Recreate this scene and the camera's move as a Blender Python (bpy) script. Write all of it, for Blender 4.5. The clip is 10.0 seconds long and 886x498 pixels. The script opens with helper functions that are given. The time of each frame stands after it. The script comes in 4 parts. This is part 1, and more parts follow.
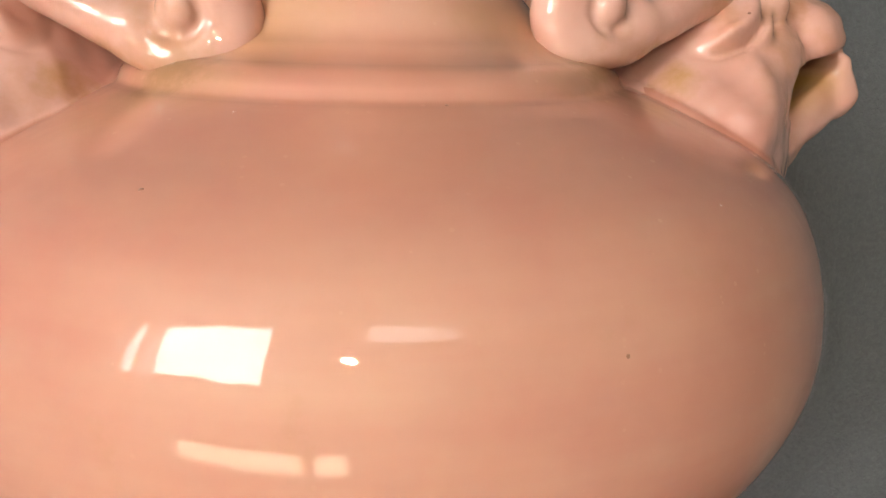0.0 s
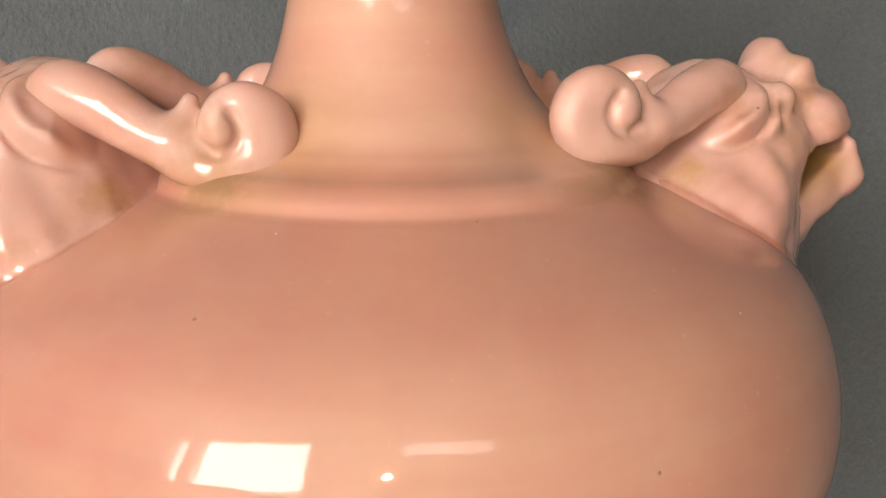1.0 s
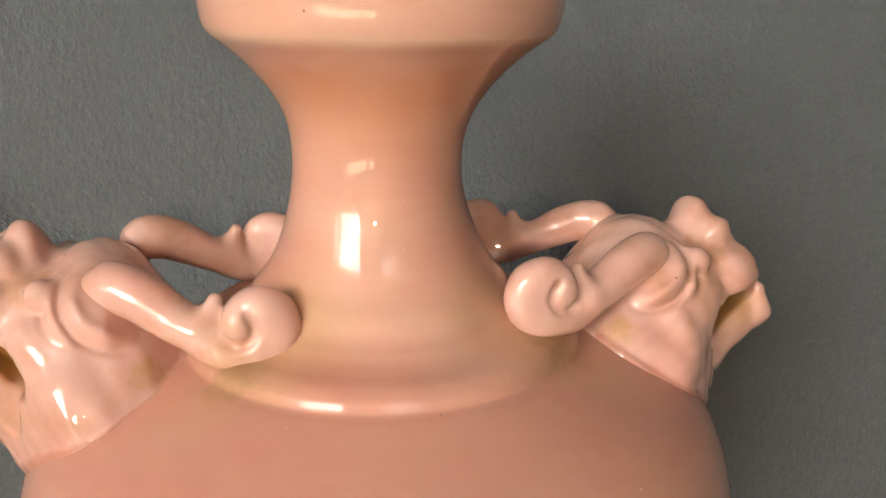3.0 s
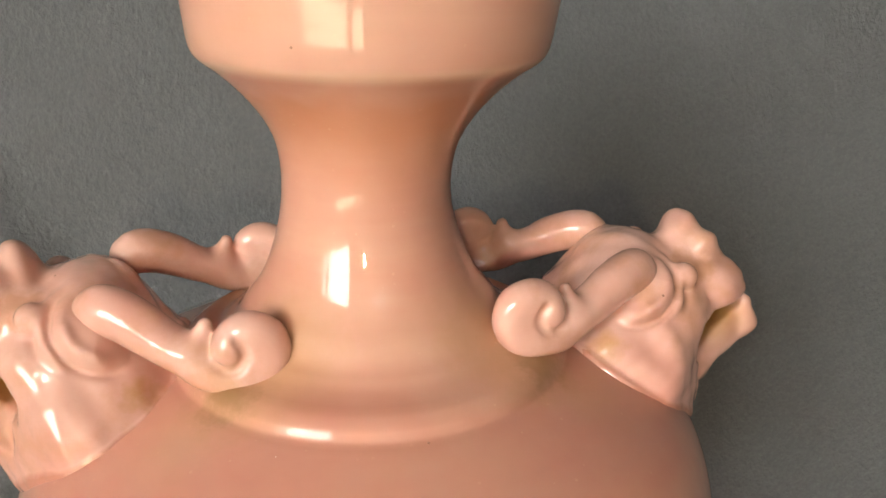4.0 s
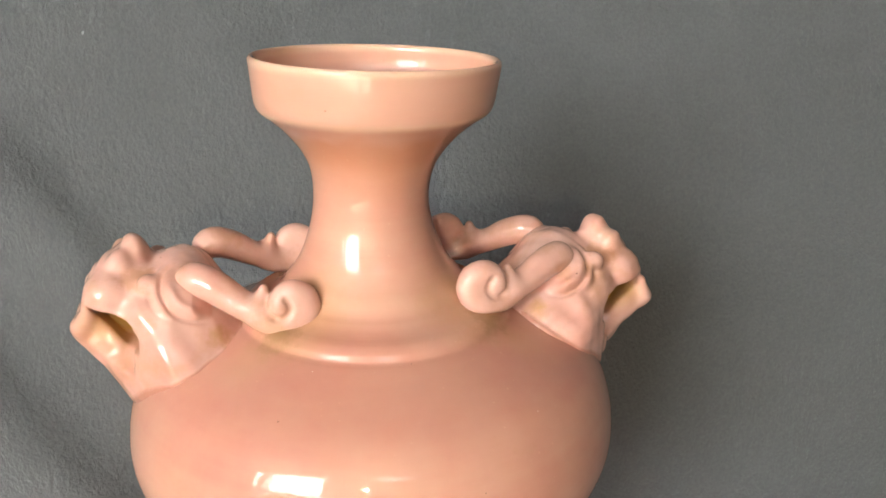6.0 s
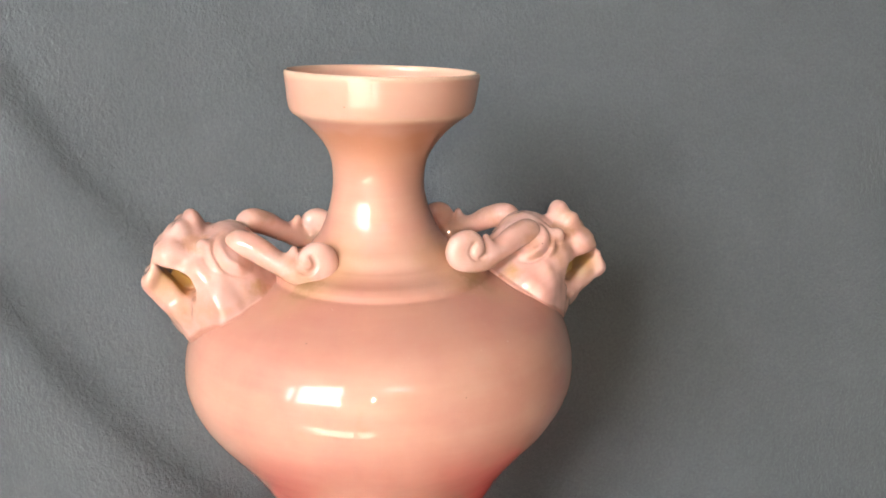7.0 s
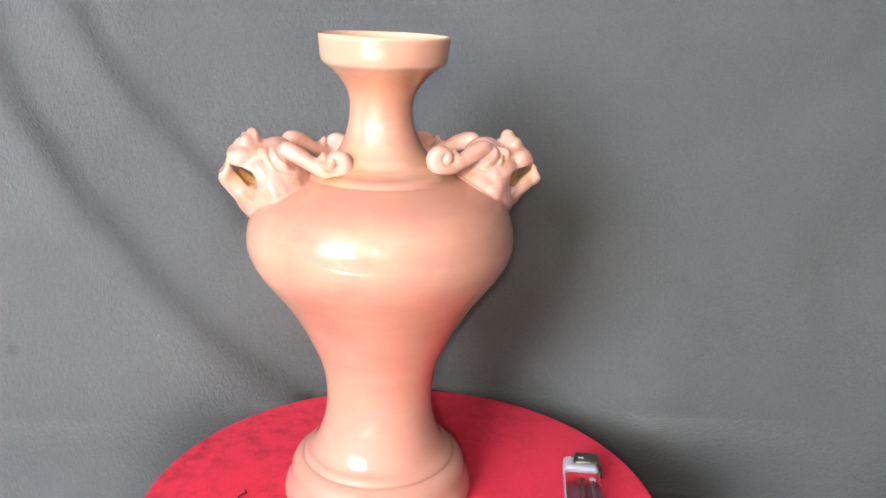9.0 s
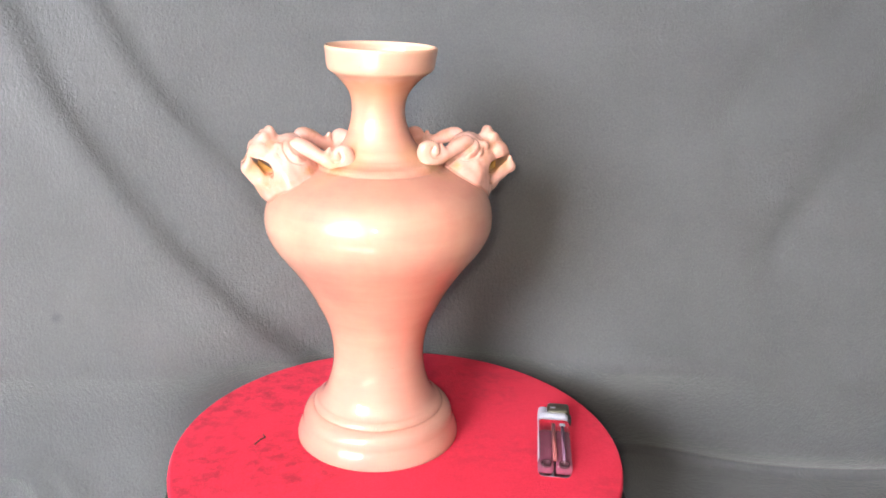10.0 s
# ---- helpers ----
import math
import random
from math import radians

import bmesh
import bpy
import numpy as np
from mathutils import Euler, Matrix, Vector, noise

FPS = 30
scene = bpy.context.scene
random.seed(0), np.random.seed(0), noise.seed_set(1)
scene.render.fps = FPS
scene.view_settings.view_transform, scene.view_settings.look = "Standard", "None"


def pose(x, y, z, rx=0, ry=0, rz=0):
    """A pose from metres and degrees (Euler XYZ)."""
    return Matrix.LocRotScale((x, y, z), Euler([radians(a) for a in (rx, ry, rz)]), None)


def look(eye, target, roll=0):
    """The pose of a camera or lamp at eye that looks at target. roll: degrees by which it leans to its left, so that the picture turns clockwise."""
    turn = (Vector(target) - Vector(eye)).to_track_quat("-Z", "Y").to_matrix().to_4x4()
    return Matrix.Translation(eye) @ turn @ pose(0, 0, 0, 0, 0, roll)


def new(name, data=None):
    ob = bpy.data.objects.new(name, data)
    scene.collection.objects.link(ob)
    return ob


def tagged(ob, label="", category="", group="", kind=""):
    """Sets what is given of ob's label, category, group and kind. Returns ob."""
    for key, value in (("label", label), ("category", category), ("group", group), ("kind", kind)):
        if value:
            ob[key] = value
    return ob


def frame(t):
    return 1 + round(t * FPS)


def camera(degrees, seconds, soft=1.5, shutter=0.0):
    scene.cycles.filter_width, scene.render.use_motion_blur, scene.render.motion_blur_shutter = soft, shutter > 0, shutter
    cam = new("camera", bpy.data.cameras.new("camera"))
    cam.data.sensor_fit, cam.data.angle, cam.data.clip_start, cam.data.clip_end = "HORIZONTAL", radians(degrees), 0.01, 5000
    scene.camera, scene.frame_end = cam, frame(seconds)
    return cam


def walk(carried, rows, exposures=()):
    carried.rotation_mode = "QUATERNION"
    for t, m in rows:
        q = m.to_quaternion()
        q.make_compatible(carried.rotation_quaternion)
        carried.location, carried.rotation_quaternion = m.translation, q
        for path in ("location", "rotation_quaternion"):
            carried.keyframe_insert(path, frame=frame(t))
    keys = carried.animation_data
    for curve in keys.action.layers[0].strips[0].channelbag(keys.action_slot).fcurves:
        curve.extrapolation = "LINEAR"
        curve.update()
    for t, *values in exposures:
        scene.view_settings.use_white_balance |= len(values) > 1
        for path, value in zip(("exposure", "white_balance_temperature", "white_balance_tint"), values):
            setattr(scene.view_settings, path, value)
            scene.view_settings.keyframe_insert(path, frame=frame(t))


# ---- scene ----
# camera and its walk
cam = camera(55.95, 10.0, soft=1.6)
walk(cam, [
    (0.0, pose(0.0022, -0.1391, 0.1949, 74.27, -1.26, -3.81)),
    (0.5, pose(-0.0007, -0.1413, 0.1989, 75.67, -0.90, -3.48)),
    (1.0, pose(-0.0015, -0.1412, 0.2057, 76.31, -0.13, -3.80)),
    (1.5, pose(-0.0024, -0.1395, 0.2119, 75.52, -0.20, -4.36)),
    (2.0, pose(-0.0024, -0.1420, 0.2217, 74.65, -0.54, -4.62)),
    (2.5, pose(-0.0019, -0.1521, 0.2364, 73.91, -0.74, -4.56)),
    (3.0, pose(-0.0002, -0.1603, 0.2490, 73.05, -0.58, -4.44)),
    (3.2, pose(0.0002, -0.1610, 0.2522, 72.53, -0.62, -4.49)),
    (4.3, pose(0.0008, -0.1563, 0.2673, 69.06, -0.90, -4.95)),
    (4.5, pose(0.0004, -0.1561, 0.2741, 68.46, -0.57, -4.92)),
    (5.0, pose(-0.0010, -0.1783, 0.2831, 69.68, -0.53, -4.69)),
    (5.5, pose(0.0002, -0.2012, 0.2815, 70.11, -0.93, -4.84)),
    (6.8, pose(0.0008, -0.2824, 0.2754, 74.13, -0.84, -4.20)),
    (7.0, pose(0.0005, -0.2947, 0.2729, 74.67, -0.79, -4.19)),
    (7.5, pose(-0.0013, -0.3165, 0.2606, 74.62, -0.97, -4.88)),
    (8.0, pose(-0.0032, -0.3503, 0.2606, 74.38, -0.87, -4.91)),
    (8.5, pose(-0.0028, -0.3934, 0.2680, 73.87, -1.56, -4.12)),
    (9.0, pose(0.0003, -0.4339, 0.2748, 73.20, -1.73, -3.93)),
    (9.5, pose(0.0007, -0.4642, 0.2863, 71.39, -1.69, -4.09)),
    (10.0, pose(0.0005, -0.5071, 0.2973, 71.72, -1.50, -4.11)),
], exposures=[
    (0.0, 1.52, 7550, 9), (2.0, 1.59, 7650, 9), (3.0, 1.57, 7700, 9), (4.5, 1.66, 7850, 10), (5.5, 1.79, 7600, 8), (7.0, 2.03, 6850, 9), (9.0, 2.40, 6760, 12), (9.5, 2.54, 6820, 14), (10.0, 2.68, 6900, 16),
])

# ---- light ----
sky_world = bpy.data.worlds.new("sky")
scene.world = sky_world
sky_world.use_nodes = True
wn, wl = sky_world.node_tree.nodes, sky_world.node_tree.links
sky = wn.new("ShaderNodeTexSky")
sky.sky_type, sky.sun_disc = "NISHITA", False
sky.sun_elevation, sky.sun_rotation = radians(35), radians(220)
wl.new(sky.outputs["Color"], wn["Background"].inputs["Color"])
wn["Background"].inputs["Strength"].default_value = 0.1

FLOOR = -0.108          # level of the ground under the stool
WALL_S = -1.80          # inner face of the window wall
WIN = (-1.98, -0.70, 0.42, 1.38)   # window opening: x from, x to, z from, z to
WIN_SMALL = (-0.02, 0.72, 1.02, 1.40)
WIN_LOW = (-1.62, -0.12, -0.58, -0.28)


def area_lamp(name, m, w, h, watts, colour):
    data = bpy.data.lights.new(name, "AREA")
    data.shape, data.size, data.size_y, data.energy, data.color = "RECTANGLE", w, h, watts, colour
    ob = new(name, data)
    ob.matrix_world = m
    return ob


window_light = area_lamp("window_light", look((-1.34, WALL_S - 0.16, 0.90), (-1.34, 0, 0.90)), 1.26, 0.94, 18.5, (0.85, 0.925, 1.0))
strip_light = area_lamp("window_light", look((-2.33, WALL_S - 0.16, 0.90), (-2.33, 0, 0.90)), 0.34, 0.86, 3.2, (0.85, 0.925, 1.0))
side_light = area_lamp("window_light", look((0.35, WALL_S - 0.16, 1.21), (0.35, 0, 1.21)), 0.70, 0.34, 0.9, (1.0, 0.93, 0.95))
low_light = area_lamp("window_light", look((-0.87, WALL_S - 0.16, -0.43), (-0.87, 0, -0.43)), 1.46, 0.26, 3.0, (1.0, 0.90, 0.72))
sun_data = bpy.data.lights.new("sun", "SUN")
sun_data.energy, sun_data.angle, sun_data.color = 1.2, radians(0.5), (1.0, 0.92, 0.80)
sun = new("sun", sun_data)
sun.matrix_world = look((-4.0, -4.77, 4.36), (0, 0, 0))
lamp_data = bpy.data.lights.new("small_lamp", "POINT")
lamp_data.energy, lamp_data.color, lamp_data.shadow_soft_size = 1.35, (1.0, 0.90, 0.70), 0.012
small_lamp = new("small_lamp", lamp_data)
small_lamp.location = (-0.040, -0.60, 0.335)


# ---- materials ----
def material(name):
    m = bpy.data.materials.new(name)
    m.use_nodes = True
    nt = m.node_tree
    return m, nt.nodes, nt.links, nt.nodes["Principled BSDF"]


def noise_node(n, l, scale, detail=4.0, rough=0.55, vec=None):
    t = n.new("ShaderNodeTexNoise")
    t.inputs["Scale"].default_value, t.inputs["Detail"].default_value, t.inputs["Roughness"].default_value = scale, detail, rough
    if vec is not None:
        l.new(vec, t.inputs["Vector"])
    return t


def ramp(n, l, fac, stops):
    r = n.new("ShaderNodeValToRGB")
    e = r.color_ramp.elements
    e[0].position, e[0].color = stops[0][0], (*stops[0][1], 1)
    e[1].position, e[1].color = stops[-1][0], (*stops[-1][1], 1)
    for pos, c in stops[1:-1]:
        k = e.new(pos)
        k.color = (*c, 1)
    l.new(fac, r.inputs["Fac"])
    return r


def mix(n, l, fac, a, b, blend="MIX"):
    x = n.new("ShaderNodeMix")
    x.data_type, x.blend_type = "RGBA", blend
    for sock, v in ((x.inputs[0], fac), (x.inputs[6], a), (x.inputs[7], b)):
        if isinstance(v, (int, float)):
            sock.default_value = v
        elif isinstance(v, tuple):
            sock.default_value = (*v, 1)
        else:
            l.new(v, sock)
    return x.outputs[2]


def calc(n, l, op, a, b=0.0, clamp=False):
    x = n.new("ShaderNodeMath")
    x.operation, x.use_clamp = op, clamp
    for sock, v in ((x.inputs[0], a), (x.inputs[1], b)):
        if isinstance(v, (int, float)):
            sock.default_value = v
        else:
            l.new(v, sock)
    return x.outputs[0]


def bump(n, l, bsdf, height, strength, distance, slot="Normal"):
    b = n.new("ShaderNodeBump")
    b.inputs["Strength"].default_value, b.inputs["Distance"].default_value = strength, distance
    l.new(height, b.inputs["Height"])
    l.new(b.outputs["Normal"], bsdf.inputs[slot])


def glaze_material(name, base, light, rosy, ochre, ochre_low, specks=(95, 0.034, 0.16), stained=0.55):
    """Pink glaze over pottery: cloudy colour, ochre stains, brown specks, a glossy coat with slight waves."""
    m, n, l, b = material(name)
    co = n.new("ShaderNodeTexCoord").outputs["Object"]
    cloud = noise_node(n, l, 26, 5, 0.6, co)
    col = ramp(n, l, cloud.outputs["Fac"], [(0.30, rosy), (0.5, base), (0.72, light)]).outputs["Color"]
    stain = noise_node(n, l, 55, 6, 0.65, co)
    s = ramp(n, l, stain.outputs["Fac"], [(ochre_low, (0, 0, 0)), (ochre_low + 0.2, (1, 1, 1))]).outputs["Color"]
    col = mix(n, l, calc(n, l, "MULTIPLY", s, stained), col, ochre)
    vor = n.new("ShaderNodeTexVoronoi")
    vor.inputs["Scale"].default_value = specks[0]
    l.new(co, vor.inputs["Vector"])
    dot = calc(n, l, "LESS_THAN", vor.outputs["Distance"], specks[1])
    sep = n.new("ShaderNodeSeparateColor")
    l.new(vor.outputs["Color"], sep.inputs[0])
    dot = calc(n, l, "MULTIPLY", dot, calc(n, l, "LESS_THAN", sep.outputs[0], specks[2]))
    col = mix(n, l, calc(n, l, "MULTIPLY", dot, 0.75), col, (0.12, 0.05, 0.03))
    return m, n, l, b, co, col


def finish_glaze(n, l, b, co, col, wave_scale=70, wave_strength=0.30, coat=1.0):
    l.new(col, b.inputs["Base Color"])
    b.inputs["Roughness"].default_value = 0.40
    b.inputs["Specular IOR Level"].default_value = 0.20
    b.inputs["Coat Weight"].default_value = coat
    b.inputs["Coat Roughness"].default_value = 0.03
    b.inputs["Subsurface Weight"].default_value = 0.12
    b.inputs["Subsurface Scale"].default_value = 0.004
    b.inputs["Subsurface Radius"].default_value = (1.0, 0.35, 0.2)
    b.inputs["Coat IOR"].default_value = 1.50
    b.inputs["Coat Tint"].default_value = (1.0, 0.88, 0.79, 1)
    wave = noise_node(n, l, wave_scale, 3, 0.5, co)
    fine = noise_node(n, l, 900, 2, 0.5, co)
    h = calc(n, l, "ADD", wave.outputs["Fac"], calc(n, l, "MULTIPLY", fine.outputs["Fac"], 0.012))
    bump(n, l, b, h, wave_strength, 0.0006, "Coat Normal")


PINK, PALE, ROSE, OCHRE = (0.585, 0.334, 0.277), (0.625, 0.406, 0.336), (0.530, 0.255, 0.226), (0.42, 0.265, 0.12)
glaze, gn, gl, gb, gco, gcol = glaze_material("pink_glaze", PINK, PALE, ROSE, OCHRE, 0.62, (95, 0.0, 0.0))
turning = gn.new("ShaderNodeMapping")
turning.inputs["Scale"].default_value = (0.10, 0.10, 1.0)
gl.new(gco, turning.inputs["Vector"])
rings = noise_node(gn, gl, 150, 3, 0.6, turning.outputs["Vector"])
gcol = mix(gn, gl, 0.3, gcol, ramp(gn, gl, rings.outputs["Fac"], [(0.30, ROSE), (0.70, PALE)]).outputs["Color"])   # faint throwing rings
zed = gn.new("ShaderNodeSeparateXYZ")
gl.new(gco, zed.inputs[0])
band = ramp(gn, gl, calc(gn, gl, "MULTIPLY", zed.outputs[2], 4.0 * 0.95), [(0.9145, (0, 0, 0)), (0.9205, (1, 1, 1)), (0.9265, (0, 0, 0)), (0.9645, (0, 0, 0)), (0.9695, (1, 1, 1))])
gcol = mix(gn, gl, calc(gn, gl, "MULTIPLY", band.outputs["Color"], 0.7), gcol, (0.78, 0.64, 0.52))   # thin pale glaze on the edges of the cup
pale_cup = ramp(gn, gl, calc(gn, gl, "MULTIPLY", zed.outputs[2], 4.0 * 0.95), [(0.9180, (0, 0, 0)), (0.9240, (1, 1, 1))])
gcol = mix(gn, gl, calc(gn, gl, "MULTIPLY", pale_cup.outputs["Color"], 0.50), gcol, (0.705, 0.475, 0.402))   # the cup is paler
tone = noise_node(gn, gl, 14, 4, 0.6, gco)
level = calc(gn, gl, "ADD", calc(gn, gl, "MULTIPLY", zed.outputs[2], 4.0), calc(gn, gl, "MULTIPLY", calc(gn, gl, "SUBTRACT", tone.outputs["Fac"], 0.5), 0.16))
rosy_bounce = ramp(gn, gl, level, [(0.20, (0, 0, 0)), (0.38, (0.5, 0.5, 0.5)), (0.45, (0.45, 0.45, 0.45)), (0.54, (0, 0, 0)), (0.655, (0, 0, 0)), (0.705, (0.8, 0.8, 0.8)), (0.738, (1, 1, 1)), (0.748, (0.1, 0.1, 0.1))])
gcol = mix(gn, gl, calc(gn, gl, "MULTIPLY", rosy_bounce.outputs["Color"], 0.30), gcol, (0.500, 0.226, 0.190))   # rosier glaze bands; the lower one paints in the velvet's red bounce
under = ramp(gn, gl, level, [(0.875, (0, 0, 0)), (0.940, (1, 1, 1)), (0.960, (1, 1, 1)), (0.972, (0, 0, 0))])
gcol = mix(gn, gl, calc(gn, gl, "MULTIPLY", under.outputs["Color"], 0.60), gcol, (0.53, 0.255, 0.145))   # deeper orange-ochre band under the cup
foot = ramp(gn, gl, level, [(0.08, (1, 1, 1)), (0.33, (0, 0, 0))])
gcol = mix(gn, gl, calc(gn, gl, "MULTIPLY", foot.outputs["Color"], 0.60), gcol, (0.540, 0.322, 0.300))   # thin pale glaze on the foot
crease = ramp(gn, gl, calc(gn, gl, "MULTIPLY", zed.outputs[2], 20.0), [(0.434, (0, 0, 0)), (0.444, (1, 1, 1)), (0.450, (1, 1, 1)), (0.458, (0, 0, 0))])
gcol = mix(gn, gl, calc(gn, gl, "MULTIPLY", calc(gn, gl, "MULTIPLY", crease.outputs["Color"], rings.outputs["Fac"]), 0.9), gcol, (0.30, 0.16, 0.12))   # thin broken dark line in the crease above the foot
flat = gn.new("ShaderNodeCombineXYZ")
gl.new(calc(gn, gl, "SUBTRACT", zed.outputs[0], 0.0010), flat.inputs[0])
gl.new(calc(gn, gl, "ADD", zed.outputs[1], 0.0027), flat.inputs[1])
out = gn.new("ShaderNodeVectorMath")
out.operation = "LENGTH"
gl.new(flat.outputs[0], out.inputs[0])
cup = calc(gn, gl, "MULTIPLY", calc(gn, gl, "LESS_THAN", out.outputs["Value"], 0.0313), calc(gn, gl, "GREATER_THAN", zed.outputs[2], 0.2436))
mauve_shade = ramp(gn, gl, calc(gn, gl, "MULTIPLY", calc(gn, gl, "SUBTRACT", zed.outputs[2], 0.2482), 200.0, True), [(0.0, (1, 1, 1)), (0.7, (0, 0, 0))])
gcol = mix(gn, gl, calc(gn, gl, "MULTIPLY", calc(gn, gl, "MULTIPLY", cup, mauve_shade.outputs["Color"]), 0.75), gcol, (0.40, 0.255, 0.270))   # mauve glaze low in the cup, with the shade there painted into it
pit = gn.new("ShaderNodeTexVoronoi")
pit.inputs["Scale"].default_value = 480
gl.new(gco, pit.inputs["Vector"])
pick = gn.new("ShaderNodeSeparateColor")
gl.new(pit.outputs["Color"], pick.inputs[0])
patch = noise_node(gn, gl, 30, 3, 0.6, gco)
pits = calc(gn, gl, "MULTIPLY", calc(gn, gl, "LESS_THAN", pit.outputs["Distance"], 0.13), calc(gn, gl, "LESS_THAN", pick.outputs[0], 0.25))
pits = calc(gn, gl, "MULTIPLY", pits, ramp(gn, gl, patch.outputs["Fac"], [(0.42, (0, 0, 0)), (0.62, (1, 1, 1))]).outputs["Color"])
gcol = mix(gn, gl, calc(gn, gl, "MULTIPLY", pits, 0.22), gcol, (0.76, 0.56, 0.42))   # pinholes filled with pale dust
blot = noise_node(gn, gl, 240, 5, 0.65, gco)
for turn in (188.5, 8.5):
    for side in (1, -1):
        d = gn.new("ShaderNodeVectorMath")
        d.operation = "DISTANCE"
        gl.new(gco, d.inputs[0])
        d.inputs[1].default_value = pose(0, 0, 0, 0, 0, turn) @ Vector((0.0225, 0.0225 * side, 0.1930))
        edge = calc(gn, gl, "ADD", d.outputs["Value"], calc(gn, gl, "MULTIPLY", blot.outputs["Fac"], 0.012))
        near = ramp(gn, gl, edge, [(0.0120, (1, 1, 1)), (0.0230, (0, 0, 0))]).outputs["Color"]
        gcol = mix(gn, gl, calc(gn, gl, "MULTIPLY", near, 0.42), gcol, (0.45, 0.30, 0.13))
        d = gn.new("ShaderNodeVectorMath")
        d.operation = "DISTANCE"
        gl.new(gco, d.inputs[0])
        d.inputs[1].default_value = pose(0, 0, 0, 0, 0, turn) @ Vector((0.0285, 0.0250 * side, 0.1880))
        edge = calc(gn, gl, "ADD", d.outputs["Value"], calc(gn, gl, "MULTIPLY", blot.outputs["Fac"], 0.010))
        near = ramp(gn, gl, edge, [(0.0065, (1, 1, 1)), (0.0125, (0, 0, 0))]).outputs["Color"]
        gcol = mix(gn, gl, calc(gn, gl, "MULTIPLY", near, 0.75), gcol, (0.25, 0.15, 0.06))   # brown grime where the horn touches, its contact shadow put into the colour too
        d = gn.new("ShaderNodeVectorMath")
        d.operation = "DISTANCE"
        gl.new(gco, d.inputs[0])
        d.inputs[1].default_value = pose(0, 0, 0, 0, 0, turn) @ Vector((0.0360, 0.0290 * side, 0.1830))
        edge = calc(gn, gl, "ADD", d.outputs["Value"], calc(gn, gl, "MULTIPLY", blot.outputs["Fac"], 0.008))
        near = ramp(gn, gl, edge, [(0.0070, (1, 1, 1)), (0.0130, (0, 0, 0))]).outputs["Color"]
        gcol = mix(gn, gl, calc(gn, gl, "MULTIPLY", near, 0.26), gcol, (0.47, 0.33, 0.20))   # thin olive glaze in the corner beside it
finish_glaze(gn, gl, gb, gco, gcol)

# the handles: more ochre, and the bare ochre hollow of the mouth
hglaze, hn, hl, hb, hco, hcol = glaze_material("pink_glaze_handles", (0.628, 0.402, 0.374), (0.675, 0.480, 0.464), (0.565, 0.298, 0.268), (0.46, 0.250, 0.135), 0.50, (150, 0.040, 0.22), 0.6)
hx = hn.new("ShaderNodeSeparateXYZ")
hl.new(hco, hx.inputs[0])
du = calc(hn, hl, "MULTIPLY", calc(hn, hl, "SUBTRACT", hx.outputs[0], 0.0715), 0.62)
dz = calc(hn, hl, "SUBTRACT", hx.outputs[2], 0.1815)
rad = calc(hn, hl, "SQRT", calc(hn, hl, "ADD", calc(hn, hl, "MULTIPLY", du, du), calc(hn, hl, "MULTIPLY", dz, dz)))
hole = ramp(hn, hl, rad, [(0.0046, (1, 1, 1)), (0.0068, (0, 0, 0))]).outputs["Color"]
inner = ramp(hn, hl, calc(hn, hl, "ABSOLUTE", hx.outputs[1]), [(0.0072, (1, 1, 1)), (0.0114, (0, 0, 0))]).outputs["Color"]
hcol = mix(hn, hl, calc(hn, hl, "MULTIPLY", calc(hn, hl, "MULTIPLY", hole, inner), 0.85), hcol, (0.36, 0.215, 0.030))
hy = calc(hn, hl, "ABSOLUTE", hx.outputs[1])


def square(value, centre, size):
    q = calc(hn, hl, "DIVIDE", calc(hn, hl, "SUBTRACT", value, centre), size)
    return calc(hn, hl, "MULTIPLY", q, q)


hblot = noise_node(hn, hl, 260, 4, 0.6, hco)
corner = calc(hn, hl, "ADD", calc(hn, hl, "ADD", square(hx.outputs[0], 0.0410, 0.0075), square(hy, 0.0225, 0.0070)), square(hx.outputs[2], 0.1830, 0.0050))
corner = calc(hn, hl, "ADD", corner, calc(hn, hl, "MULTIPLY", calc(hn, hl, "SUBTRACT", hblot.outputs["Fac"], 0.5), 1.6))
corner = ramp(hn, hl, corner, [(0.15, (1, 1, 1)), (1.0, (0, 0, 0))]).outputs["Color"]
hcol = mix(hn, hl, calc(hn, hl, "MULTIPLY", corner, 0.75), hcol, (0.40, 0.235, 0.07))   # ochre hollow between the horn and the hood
bridge = calc(hn, hl, "ADD", calc(hn, hl, "ADD", square(hx.outputs[0], 0.0655, 0.0060), square(hy, 0.0085, 0.0060)), square(hx.outputs[2], 0.1940, 0.0045))
bridge = calc(hn, hl, "ADD", bridge, calc(hn, hl, "MULTIPLY", calc(hn, hl, "SUBTRACT", hblot.outputs["Fac"], 0.5), 3.2))
bridge = ramp(hn, hl, bridge, [(0.1, (1, 1, 1)), (1.1, (0, 0, 0))]).outputs["Color"]
hcol = mix(hn, hl, calc(hn, hl, "MULTIPLY", bridge, 0.55), hcol, (0.40, 0.205, 0.105))   # brown stains between the nostrils and the eyes
from_axis = calc(hn, hl, "SQRT", calc(hn, hl, "ADD", calc(hn, hl, "MULTIPLY", hx.outputs[0], hx.outputs[0]), square(hy, 0.0041, 1.0)))
